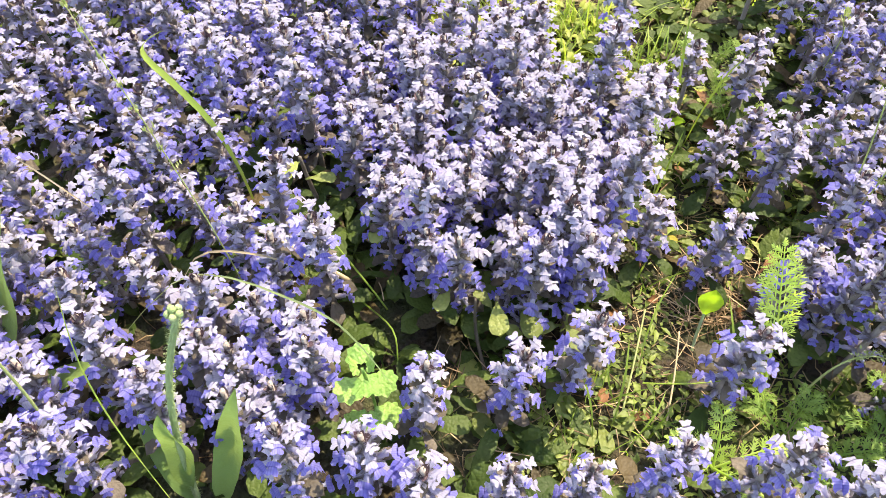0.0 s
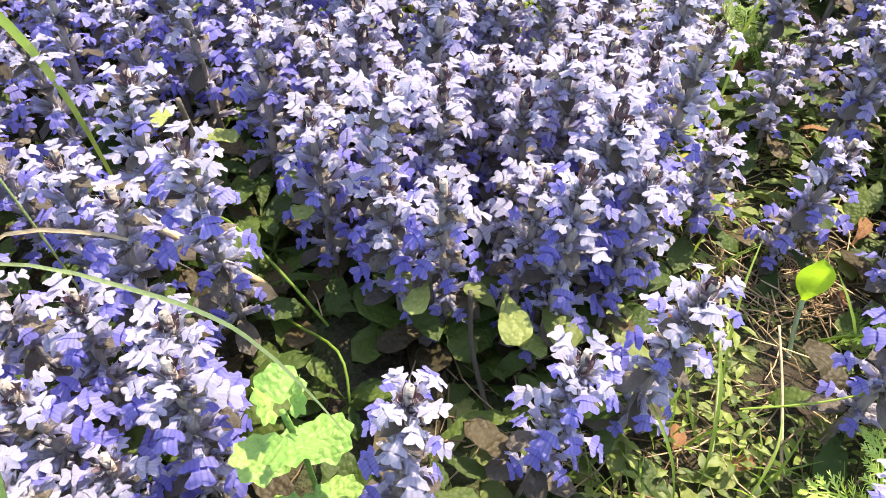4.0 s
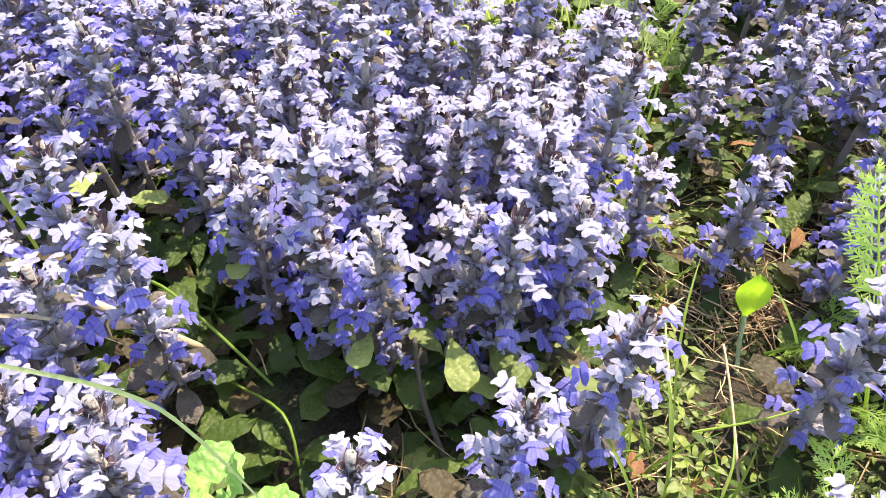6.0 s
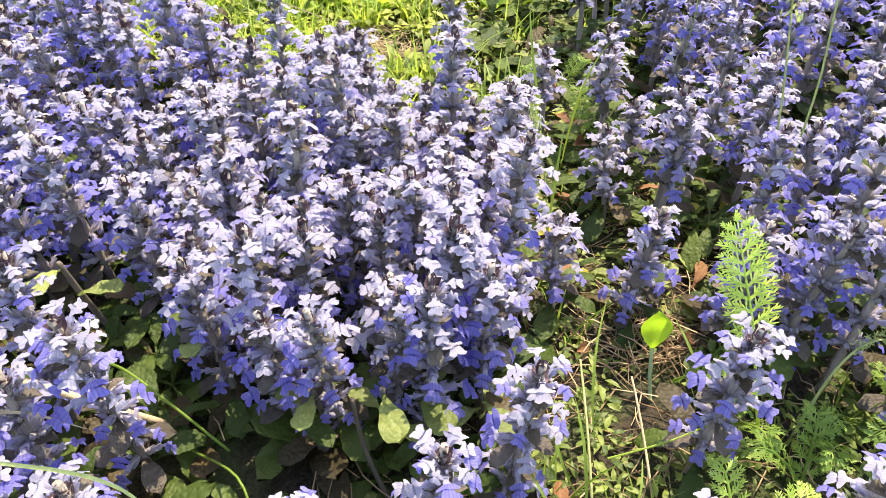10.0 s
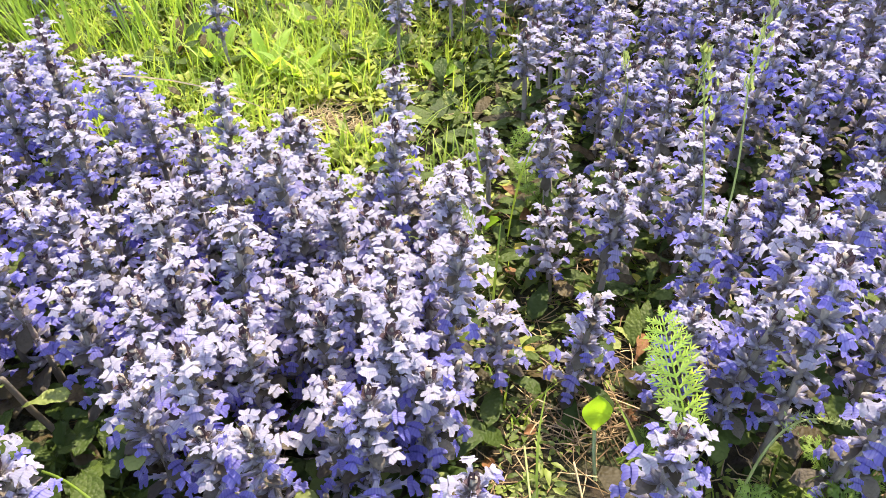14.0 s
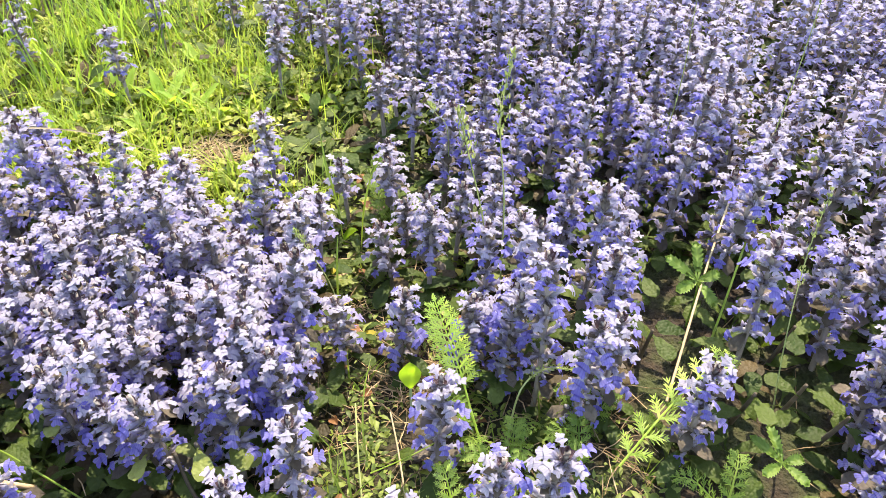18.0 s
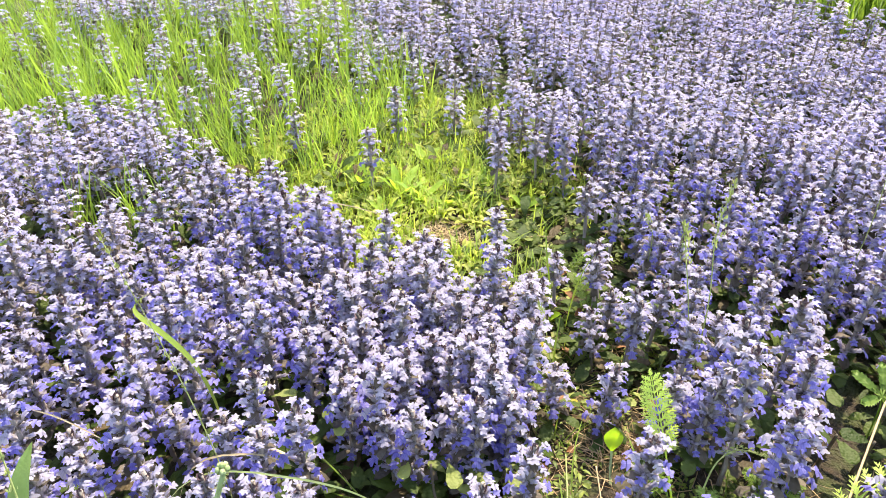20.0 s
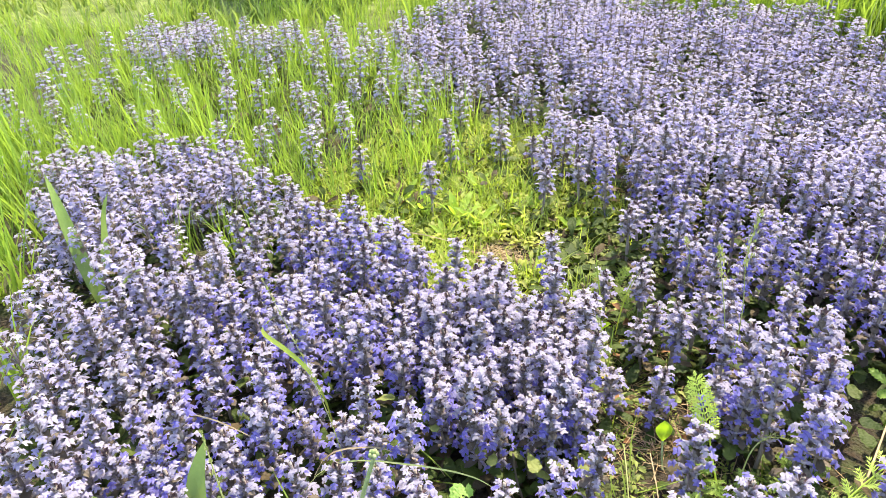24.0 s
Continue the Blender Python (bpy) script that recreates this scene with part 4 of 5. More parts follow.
def frond(pts, width, pairs, label, up=(0, 0, 1), r=None, bare=0.0, mat=None):
    """A feathery leaf along pts: a midrib with pairs of side leaflets, each cut into narrow lobes."""
    r, mat = r or random.Random(11), mat or FEATHER
    root = tagged(new("feathery_leaf"), label, "leaf", "feathery leaves")
    base = Vector(pts[0])
    root.location = base
    line = [p - base for p in along(pts, pairs + 2)]
    shape("midrib", root, [mat], lambda q: tube(q, line, [0.0010 - 0.0007 * i / (pairs + 2) for i in range(pairs + 3)], 5), "pale midrib")
    for i in range(1, pairs + 3):
        u = i / (pairs + 2)
        if u < bare:
            continue
        u = (u - bare) / (1 - bare)
        ahead = (line[min(i + 1, pairs + 2)] - line[i - 1]).normalized()
        side = ahead.cross(Vector(up)).normalized()
        face = side.cross(ahead).normalized()
        ln = width * (0.35 + 0.65 * math.sin(math.pi * (0.25 + 0.72 * u))) / 2
        for s in (-1, 1) if i < pairs + 2 else (0,):
            d = (side * s + ahead * (0.75 if s else 1) + face * r.uniform(-0.1, 0.35)).normalized()
            o = d.cross(face).normalized()
            q = Geo()
            # the leaflet's own rib and its lobes
            for t in (0.25, 0.5, 0.75, 1.0):
                for a in (0.9, 0.45, -0.45, -0.9) if t < 0.8 else (0.5, -0.5, 0.0):
                    st = line[i] + d * ln * t * 0.8
                    w = (d * math.cos(a) + o * math.sin(a)).normalized()
                    e = st + w * ln * 0.44 * (1.15 - 0.45 * t) * r.uniform(0.8, 1.15) + face * r.uniform(-0.12, 0.12) * ln
                    ow = w.cross(face).normalized() * max(0.00036, ln * 0.032)
                    mdl = st.lerp(e, 0.6)
                    q.add([st - ow * 0.6, st + ow * 0.6, mdl + ow, mdl - ow, e], [(0, 1, 2, 3), (3, 2, 4)])
            w0 = o * ln * 0.06
            q.add([line[i] - w0, line[i] + w0, line[i] + d * ln * 0.6 + w0 * 0.6, line[i] + d * ln * 0.6 - w0 * 0.6], [(0, 1, 2, 3)])
            part("leaflet", q.mesh("leaflet", [mat]), root)
    return root


BRIGHT = "bright yellow-green feathery leaf cut into fine lobes"
frond([(0.142, -0.305, 0.006), (0.134, -0.291, 0.042), (0.1285, -0.279, 0.07), (0.121, -0.266, 0.096), (0.115, -0.256, 0.117)], 0.031, 17, BRIGHT + ", standing upright", (0, -1, 0.3), None, 0.42)
frond([(0.225, -0.345, 0.03), (0.265, -0.322, 0.055), (0.305, -0.300, 0.065), (0.325, -0.292, 0.06)], 0.034, 9, BRIGHT + ", lying over the bed")
for i, (x, y, a, ln) in enumerate(((0.112, -0.356, 0.4, 0.035), (0.112, -0.356, 1.7, 0.032), (0.112, -0.356, 3.0, 0.03), (0.112, -0.356, -0.9, 0.032), (0.218, -0.305, 2.0, 0.032), (0.218, -0.305, 0.6, 0.03),
                                   (0.218, -0.305, 3.4, 0.03), (0.17, -0.30, 4.4, 0.028), (0.10, -0.03, 1.6, 0.032), (0.115, -0.055, 0.7, 0.03),
                                   (0.115, -0.055, 2.4, 0.03), (0.29, -0.38, 2.5, 0.034), (0.29, -0.38, 1.0, 0.034), (0.26, -0.31, 0.1, 0.03), (0.13, -0.29, 4.9, 0.026),
                                   (0.11, -0.262, 5.6, 0.026), (0.125, -0.255, 0.2, 0.024), (0.125, -0.268, 5.0, 0.026), (0.138, -0.272, 4.2, 0.025),
                                   (0.155, -0.325, 1.2, 0.03), (0.155, -0.325, 2.9, 0.03), (0.175, -0.335, 0.2, 0.03), (0.175, -0.335, 4.6, 0.028), (0.19, -0.29, 3.8, 0.028), (0.205, -0.33, 1.4, 0.03), (0.075, 0.01, 2.0, 0.03), (0.09, 0.03, 0.6, 0.028))):
    c, s = math.cos(a), math.sin(a)
    frond([(x, y, 0.006), (x + 0.4 * ln * c, y + 0.4 * ln * s, 0.022), (x + 0.8 * ln * c, y + 0.8 * ln * s, 0.032), (x + 1.1 * ln * c, y + 1.1 * ln * s, 0.028)], 0.021, 7, "small green feathery leaf close to the soil", r=random.Random(30 + i), mat=FEATHER if i < 4 else CARROT)


def scalloped(q, m, size, lobes=7):
    """A round leaf with scalloped edge, its stalk's end at the origin."""
    n = lobes * 4
    vs = [m @ Vector((0.12 * size, 0, 0))]
    for ring in (0.5, 1.0):
        for k in range(n + 1):
            a = radians(-152 + 304 * k / n)
            rr = size * 0.5 * ring * (1 + (0.10 * math.cos(2 * math.pi * k / 4 + math.pi) if ring == 1.0 else 0))
            vs.append(m @ Vector((0.42 * size + rr * math.cos(a), rr * math.sin(a), 0.10 * size * ring ** 2 * math.cos(2 * a) - 0.06 * size * ring + 0.02 * size * math.cos(6.28 * k / 4))))
    fs = [(0, 1 + k, 2 + k) for k in range(n)] + [(1 + k, n + 2 + k, n + 3 + k, 2 + k) for k in range(n)]
    q.add(vs, fs)


def ground_ivy(x, y, tall, label):
    root = tagged(new("ground_ivy"), label, "plant")
    root.location = (x, y, 0)
    shape("stem", root, [IVY], lambda q: tube(q, along([(0, 0, 0), (0.002, 0.003, tall * 0.5), (0, 0, tall)], 6), [0.0012] * 7, 4), "square pale green stem")
    r = random.Random(5)
    for k, (z, size) in enumerate(((0.35, 0.017), (0.58, 0.0165), (0.80, 0.0165), (0.95, 0.0155), (1.0, 0.011))):
        for s in (0, 1):
            a = 1.571 * k + 3.1416 * s + 0.5
            m = Matrix.Translation((0, 0, tall * z)) @ Matrix.Rotation(a, 4, "Z") @ Matrix.Rotation(radians(-10 - (55 if k == 4 else 0) + r.uniform(-8, 8)), 4, "Y") @ Matrix.Translation((0.003, 0, 0))
            shape("leaf", root, [IVY], lambda q: scalloped(q, m, size), "scalloped lime-green leaf")


ground_ivy(-0.104, -0.391, 0.110, "lime-green ground ivy shoot with scalloped leaves")


def hairs(q, line, rad, n, ln, r):
    for _ in range(n):
        k = r.randrange(len(line) - 1)
        p = line[k].lerp(line[k + 1], r.random())
        a = r.uniform(0, 6.28)
        d = Vector((math.cos(a), math.sin(a), r.uniform(-0.2, 0.3)))
        o = d.cross(Vector((0, 0, 1))).normalized() * 0.00010
        q.add([p + d * rad * 0.8 - o, p + d * rad * 0.8 + o, p + d * (rad + ln)], [(0, 1, 2)])


def lance(q, a, b, width, face, bow):
    """A long pointed leaf from a to b whose upper side looks along face."""
    x = (b - a).normalized()
    y = Vector(face).cross(x).normalized()
    m = Matrix((x, y, x.cross(y))).transposed().to_4x4()
    m.translation = a
    leaf(q, m, (b - a).length, width, 0.02, 14, 0.2, bow, 0, 0.95)


def hawkweed():
    root = tagged(new("hawkweed"), "hairy hawkweed stem with closed green buds and long leaves", "plant")
    root.location = (-0.203, -0.456, 0)
    o = Vector(root.location)
    r = random.Random(3)
    line = [p - o for p in along([(-0.203, -0.456, 0), (-0.191, -0.447, 0.088), (-0.180, -0.437, 0.15), (-0.165, -0.426, 0.2)], 14)]

    def stem(q):
        tube(q, line, [0.0021 - 0.0006 * i / 14 for i in range(15)], 7)
        hairs(q, line, 0.0014, 900, 0.0026, r)
    shape("stem", root, [HAIRY], stem, "pale green stem covered in white hairs")
    tip = line[-1]
    for i in range(6):
        a = 1.256 * i
        c = tip + Vector((0.0026 * math.cos(a), 0.0026 * math.sin(a), 0.0012)) * (1 if i < 5 else 0) + Vector((0, 0, 0.0035 if i == 5 else 0))

        def bud(q):
            rings = [(0.0, 0.0006), (0.0012, 0.0016), (0.0026, 0.0017), (0.0040, 0.0009)]
            tube(q, [c + Vector((0, 0, h)) for h, _ in rings], [w for _, w in rings], 7)
        shape("bud", root, [HAIRY], bud, "round hairy green bud")
    for a, b, w, bow in (((-0.201, -0.455, 0.02), (-0.187, -0.441, 0.132), 0.017, -0.06), ((-0.185, -0.455, 0.0), (-0.158, -0.430, 0.128), 0.017, 0.05), ((-0.203, -0.458, 0.0), (-0.235, -0.44, 0.06), 0.014, 0.2)):
        shape("leaf", root, [HAWK_LEAF], lambda q: lance(q, Vector(a) - o, Vector(b) - o, w, (0.15, -0.75, 0.65), bow), "long hairy green leaf")


hawkweed()


def broad_leaves(x, y, spec, label):
    root = tagged(new("broad_leaf_weed"), label, "plant")
    root.location = (x, y, 0)
    for a, el, ln, w, bend in spec:
        m = Matrix.Rotation(radians(a), 4, "Z") @ Matrix.Rotation(radians(el), 4, "Y")
        shape("leaf", root, [HAWK_LEAF], lambda q: leaf(q, m, ln, w, 0.02, 14, 0.14, bend, 0, 0.85, 0.01), "long smooth green leaf")


broad_leaves(-0.347, -0.43, ((70, -72, 0.15, 0.030, 0.15), (20, -50, 0.085, 0.018, 0.4), (150, -55, 0.12, 0.026, 0.3)), "weed with long upright green leaves among the flowers")
broad_leaves(-0.62, -0.02, ((60, -75, 0.17, 0.020, 0.1), (130, -70, 0.2, 0.018, 0.15), (-20, -60, 0.14, 0.02, 0.3)), "tuft of broad grassy green leaves")


def blade_thing(name, label, pts, width, side, mat, n=12, parts=True):
    root = tagged(new(name), label, "grass")
    o = Vector(pts[0])
    root.location = o
    line = [p - o for p in along(pts, n)]
    shape("blade", root, [mat], lambda q: ribbon(q, line, [width * min(1.0, 0.25 + 1.8 * i / n) * (1 - (i / n) ** 5 * 0.92) for i in range(n + 1)], side, 0, 0.35))
    return root


blade_thing("grass_blade", "broad light green grass blade arching over the flowers", [(-0.25, -0.242, 0.0), (-0.254, -0.241, 0.06), (-0.267, -0.237, 0.103), (-0.29, -0.232, 0.13), (-0.309, -0.226, 0.143), (-0.313, -0.218, 0.148), (-0.30, -0.212, 0.156)], 0.0048, (0.5, 0.55, 0.5), GRASS, 18)
blade_thing("grass_blade", "thin pale grass blade bent across the flowers", [(-0.30, -0.40, 0.02), (-0.236, -0.364, 0.098), (-0.20, -0.357, 0.112), (-0.153, -0.364, 0.117), (-0.125, -0.374, 0.124), (-0.105, -0.389, 0.137), (-0.090, -0.402, 0.146), (-0.078, -0.412, 0.148)], 0.0016, (0, 0.6, 0.8), SEED, 20)
blade_thing("grass_blade", "thin pale grass blade bent across the flowers", [(-0.26, -0.36, 0.02), (-0.235, -0.338, 0.09), (-0.19, -0.328, 0.096), (-0.16, -0.33, 0.085)], 0.0016, (0, 0.6, 0.8), STRAW, 12)
blade_thing("grass_blade", "green grass stem leaning through the spikes", [(-0.16, -0.49, 0.05), (-0.20, -0.462, 0.12), (-0.225, -0.44, 0.15), (-0.25, -0.41, 0.165)], 0.0024, (0.7, 0, 0.7), GRASS, 12)
blade_thing("grass_blade", "thin dry blade lying on the spikes", [(-0.37, -0.31, 0.12), (-0.33, -0.325, 0.125), (-0.29, -0.335, 0.11)], 0.0014, (0, 0.6, 0.8), STRAW, 8)
blade_thing("grass_blade", "thin dry blade over the flower heads", [(-0.30, -0.02, 0.02), (-0.24, -0.0, 0.115), (-0.16, -0.005, 0.122), (-0.08, -0.04, 0.11)], 0.0013, (0, 0.6, 0.8), STRAW, 12)


BLADE = "slender green grass blade standing on the open soil"
for pts, w in (([(0.046, -0.345, 0.0), (0.046, -0.335, 0.02), (0.045, -0.32, 0.04), (0.043, -0.30, 0.05)], 0.0017), ([(0.060, -0.30, 0.0), (0.058, -0.285, 0.022), (0.062, -0.262, 0.04), (0.070, -0.24, 0.05)], 0.0015),
               ([(0.055, -0.36, 0.0), (0.062, -0.35, 0.016), (0.07, -0.335, 0.026), (0.074, -0.32, 0.028)], 0.0015),
               ([(0.035, -0.355, 0.0), (0.03, -0.345, 0.02), (0.022, -0.33, 0.03), (0.012, -0.315, 0.034)], 0.0015), ([(0.115, -0.285, 0.0), (0.118, -0.27, 0.02), (0.114, -0.255, 0.03), (0.11, -0.24, 0.034)], 0.0016),
               ([(0.205, -0.31, 0.01), (0.222, -0.29, 0.045), (0.24, -0.27, 0.07), (0.262, -0.255, 0.085)], 0.0038), ([(0.048, -0.175, 0.0), (0.05, -0.17, 0.04), (0.053, -0.16, 0.075), (0.056, -0.15, 0.095)], 0.0018),
               ([(0.06, -0.06, 0.0), (0.058, -0.055, 0.05), (0.052, -0.045, 0.09), (0.05, -0.03, 0.115)], 0.0020), ([(0.075, -0.075, 0.0), (0.08, -0.07, 0.045), (0.09, -0.06, 0.08), (0.105, -0.05, 0.1)], 0.0020),
               ([(0.04, -0.37, 0.0), (0.05, -0.36, 0.01), (0.065, -0.35, 0.016), (0.082, -0.345, 0.012)], 0.0013), ([(0.05, -0.33, 0.0), (0.04, -0.325, 0.018), (0.035, -0.315, 0.03), (0.034, -0.30, 0.036)], 0.0013)):
    blade_thing("grass_blade", BLADE, pts, w, (1, 0.2, 0.1), SOIL_GRASS, 10)


def stalk_thing(name, label, pts, r0, r1, mat, category="stalk"):
    root = tagged(new(name), label, category)
    o = Vector(pts[0])
    root.location = o
    line = [p - o for p in along(pts, 12)]
    shape("stalk", root, [mat], lambda q: tube(q, line, [r0 + (r1 - r0) * i / 12 for i in range(13)], 6))
    return root


stalk_thing("dry_stalk", "straight pale dry stalk leaning over the bed", [(0.276, -0.304, 0.035), (0.345, -0.208, 0.07), (0.402, -0.134, 0.10)], 0.0011, 0.0008, STRAW)
stalk_thing("green_stalk", "slender green stalk leaning over the bed", [(0.322, -0.272, 0.0), (0.35, -0.236, 0.06), (0.387, -0.189, 0.10), (0.41, -0.165, 0.115)], 0.0011, 0.0008, GRASS)
stalk_thing("runner", "thick pale runner between the plants", [(-0.245, -0.286, 0.06), (-0.207, -0.296, 0.072), (-0.175, -0.304, 0.066), (-0.15, -0.30, 0.04)], 0.0020, 0.0017, STRAW)
stalk_thing("runner", "upright pale grass stem on the soil", [(0.052, -0.335, 0.0), (0.053, -0.30, 0.02), (0.055, -0.262, 0.028)], 0.0008, 0.0006, SEED)
stalk_thing("runner", "upright brown grass stem on the soil", [(0.082, -0.335, 0.0), (0.081, -0.30, 0.018), (0.079, -0.275, 0.03)], 0.0008, 0.0006, STRAW)
stalk_thing("runner", "curved green stem over the soil", [(0.06, -0.315, 0.02), (0.09, -0.312, 0.03), (0.125, -0.30, 0.034)], 0.0005, 0.0004, GRASS)


def seed_grass(pts, head_from, label, r, droop=0.0, stem_r=0.0006, size=1.0):
    """A flowering grass: stem and a loose head of many little scales."""
    root = tagged(new("flowering_grass"), label, "grass", "flowering grasses")
    o = Vector(pts[0])
    root.location = o
    n = 20
    line = [p - o for p in along(pts, n)]
    shape("stem", root, [SEED], lambda q: tube(q, line, [stem_r * (1 - 0.6 * i / n) for i in range(n + 1)], 5), "thin green stem")

    def head(q):
        k0 = int(head_from * n)
        for i in range(k0, n + 1):
            u = (i - k0) / max(1, n - k0)
            for _ in range(7):
                a = r.uniform(0, 6.28)
                reach = 0.0055 * size * (1 - 0.75 * u) * r.uniform(0.25, 1)
                d = Vector((math.cos(a), math.sin(a), r.uniform(0.3, 1.4) - droop)).normalized()
                p = line[i] + d * reach
                e = Vector((r.uniform(-0.4, 0.4), r.uniform(-0.4, 0.4), 1 - droop)).normalized() * 0.0034 * size
                w = e.cross(Vector((math.cos(a), 0.3, 0.1))).normalized() * 0.0007 * size
                w2 = e.cross(w).normalized() * 0.0006 * size
                q.add([p, p + e * 0.45 + w, p + e * 0.45 - w, p + e * 0.45 + w2, p + e], [(0, 1, 3), (0, 3, 2), (1, 4, 3), (3, 4, 2)])
                q.add([line[i], line[i] + Vector((0.0001, 0.0001, 0)), p], [(0, 1, 2)])
    shape("seed_head", root, [SEED], head, "loose green seed head")
    return root


rg = random.Random(21)
TALL_SEED = "slender grass with a narrow green seed head"
seed_grass([(-0.215, -0.325, 0.0), (-0.222, -0.325, 0.1), (-0.238, -0.322, 0.19), (-0.262, -0.315, 0.275)], 0.55, TALL_SEED, rg)
seed_grass([(-0.265, -0.47, 0.0), (-0.272, -0.45, 0.1), (-0.278, -0.44, 0.16), (-0.29, -0.42, 0.215)], 0.6, TALL_SEED, rg, 0, 0.0011)
seed_grass([(0.185, -0.172, 0.0), (0.183, -0.17, 0.12), (0.178, -0.16, 0.19), (0.186, -0.15, 0.235)], 0.62, TALL_SEED, rg, 0, 0.0008, 1.6)
seed_grass([(0.176, -0.176, 0.0), (0.168, -0.175, 0.1), (0.152, -0.17, 0.18), (0.146, -0.168, 0.205)], 0.64, TALL_SEED, rg, 0, 0.0008, 1.6)
seed_grass([(0.172, -0.005, 0.0), (0.166, -0.03, 0.1), (0.15, -0.06, 0.14), (0.14, -0.08, 0.162)], 0.72, TALL_SEED, rg)
seed_grass([(0.055, -0.16, 0.0), (0.045, -0.175, 0.07), (0.035, -0.19, 0.115), (0.028, -0.195, 0.14)], 0.7, TALL_SEED, rg)
seed_grass([(0.16, -0.30, 0.0), (0.168, -0.292, 0.055), (0.188, -0.284, 0.066), (0.218, -0.280, 0.052)], 0.5, "grass with a drooping pale green seed head", rg, 0.9, 0.0009, 1.1)
seed_grass([(0.36, -0.32, 0.0), (0.355, -0.30, 0.08), (0.37, -0.27, 0.13), (0.385, -0.25, 0.17)], 0.55, TALL_SEED, rg)
seed_grass([(0.43, -0.12, 0.0), (0.425, -0.13, 0.15), (0.43, -0.12, 0.24), (0.44, -0.1, 0.30)], 0.8, TALL_SEED, rg)
seed_grass([(0.37, -0.05, 0.0), (0.37, -0.06, 0.14), (0.365, -0.06, 0.22), (0.37, -0.05, 0.26)], 0.85, TALL_SEED, rg)
for i in range(16):
    x, y = rg.uniform(-1.25, -0.62), rg.uniform(0.55, 1.5)
    h = rg.uniform(0.25, 0.42)
    seed_grass([(x, y, 0.0), (x + 0.01, y, h * 0.5), (x - 0.02, y, h * 0.85), (x - rg.uniform(0.0, 0.09), y - 0.02, h)], 0.68, "tall flowering grass with a feathery pale head", rg, 0.2, 0.0012, 2.2)
for i in range(6):
    x, y = rg.uniform(0.75, 1.15), rg.uniform(0.5, 0.9)
    h = rg.uniform(0.32, 0.46)
    seed_grass([(x, y, 0.0), (x + 0.01, y, h * 0.5), (x + 0.015, y, h * 0.85), (x - rg.uniform(-0.03, 0.05), y - 0.02, h)], 0.75, "tall flowering grass with a feathery pale head", rg, 0.2, 0.0012, 1.8)


def toothed(q, m, ln, w, teeth=7):
    """A wedge-shaped leaflet with deep saw teeth that point to its tip."""
    rim = [(0.0, 0.04)]
    for k in range(teeth):
        u = 0.12 + 0.86 * (k + 0.5) / teeth
        full = math.sin(math.pi * min(1, 0.12 + 0.80 * u)) ** 0.7 * (0.45 + 0.75 * u)
        rim += [(u + 0.055, full), (u + 0.06, full * 0.70)]
    rim.append((1.06, 0.0))
    for s in (1, -1):
        vs = []
        for u, a in rim:
            z = -0.12 * ln * u * u
            vs += [m @ Vector((ln * u, 0, z)), m @ Vector((ln * (u - 0.12 * (a < 0.5)), s * a * w / 4, z + 0.05 * w * math.sin(18 * u))), m @ Vector((ln * u, s * a * w / 2, z + 0.14 * w * a))]
        q.add(vs, [(3 * i + k, 3 * i + k + 1, 3 * i + k + 4, 3 * i + k + 3) if s < 0 else (3 * i + k, 3 * i + k + 3, 3 * i + k + 4, 3 * i + k + 1) for i in range(len(rim) - 1) for k in (0, 1)])


def cinquefoil(p, size, label, r, tilt=35):
    root = tagged(new("cinquefoil"), label, "plant", "cinquefoil leaves")
    root.location = (p[0], p[1], 0)
    shape("stalk", root, [CINQUEFOIL], lambda q: tube(q, along([(0.012, 0.01, 0), (0.008, 0.006, p[2] * 0.6), (0, 0, p[2])], 6), [0.0008] * 7, 5))
    face = Matrix.Translation((0, 0, p[2])) @ Matrix.Rotation(radians(tilt), 4, "X")
    for k, (a, f) in enumerate(((82, 1.0), (128, 0.95), (-165, 0.62), (-60, 0.75), (8, 0.62))):
        m = face @ Matrix.Rotation(radians(a + r.uniform(-5, 5)), 4, "Z") @ Matrix.Rotation(radians(r.uniform(-12, 6)), 4, "Y")
        shape("leaflet", root, [CINQUEFOIL], lambda q: toothed(q, m, size * f, size * 0.40), "toothed green leaflet")


cinquefoil((0.331, -0.221, 0.067), 0.031, "cinquefoil leaf with five toothed green leaflets", rg)
cinquefoil((0.335, -0.362, 0.03), 0.026, "small cinquefoil leaf close to the soil", rg, 15)


def leafy_shoot(x, y, leaves, r, mat=None):
    """A bugle shoot without flowers: a stem and large leaves, sunlit or shaded by their painted colour, each given by
    height, heading and length.
    """
    dark = mat is LEAF
    root = tagged(new("bugle_shoot"), f"flowerless bugle shoot with large {'dark' if dark else 'olive'}-green leaves", "plant", "bugle shoots")
    root.location = (x, y, rise(x, y) - 0.001)
    top = max(z for z, a, ln in leaves) + 0.004
    shape("stem", root, [BRACT], lambda q: tube(q, along([(0.004, 0.012, 0), (0.001, 0.004, top * 0.6), (0, 0, top)], 8), [0.0021 - 0.0001 * i for i in range(9)], 6), "brownish bare stem")
    for z, a, ln in leaves:
        m = Matrix.Translation((0, 0, z)) @ Matrix.Rotation(radians(a), 4, "Z") @ Matrix.Rotation(radians(r.uniform(-28, -6)), 4, "Y") @ Matrix.Rotation(radians(r.uniform(-15, 15)), 4, "X")
        shape("leaf", root, [mat or LIT_LEAF], lambda q: bugle_leaf(q, m, ln, ln * 0.72, 0.22, 0.06, 12, 0.003, 0, 6), "wavy-edged leaf")


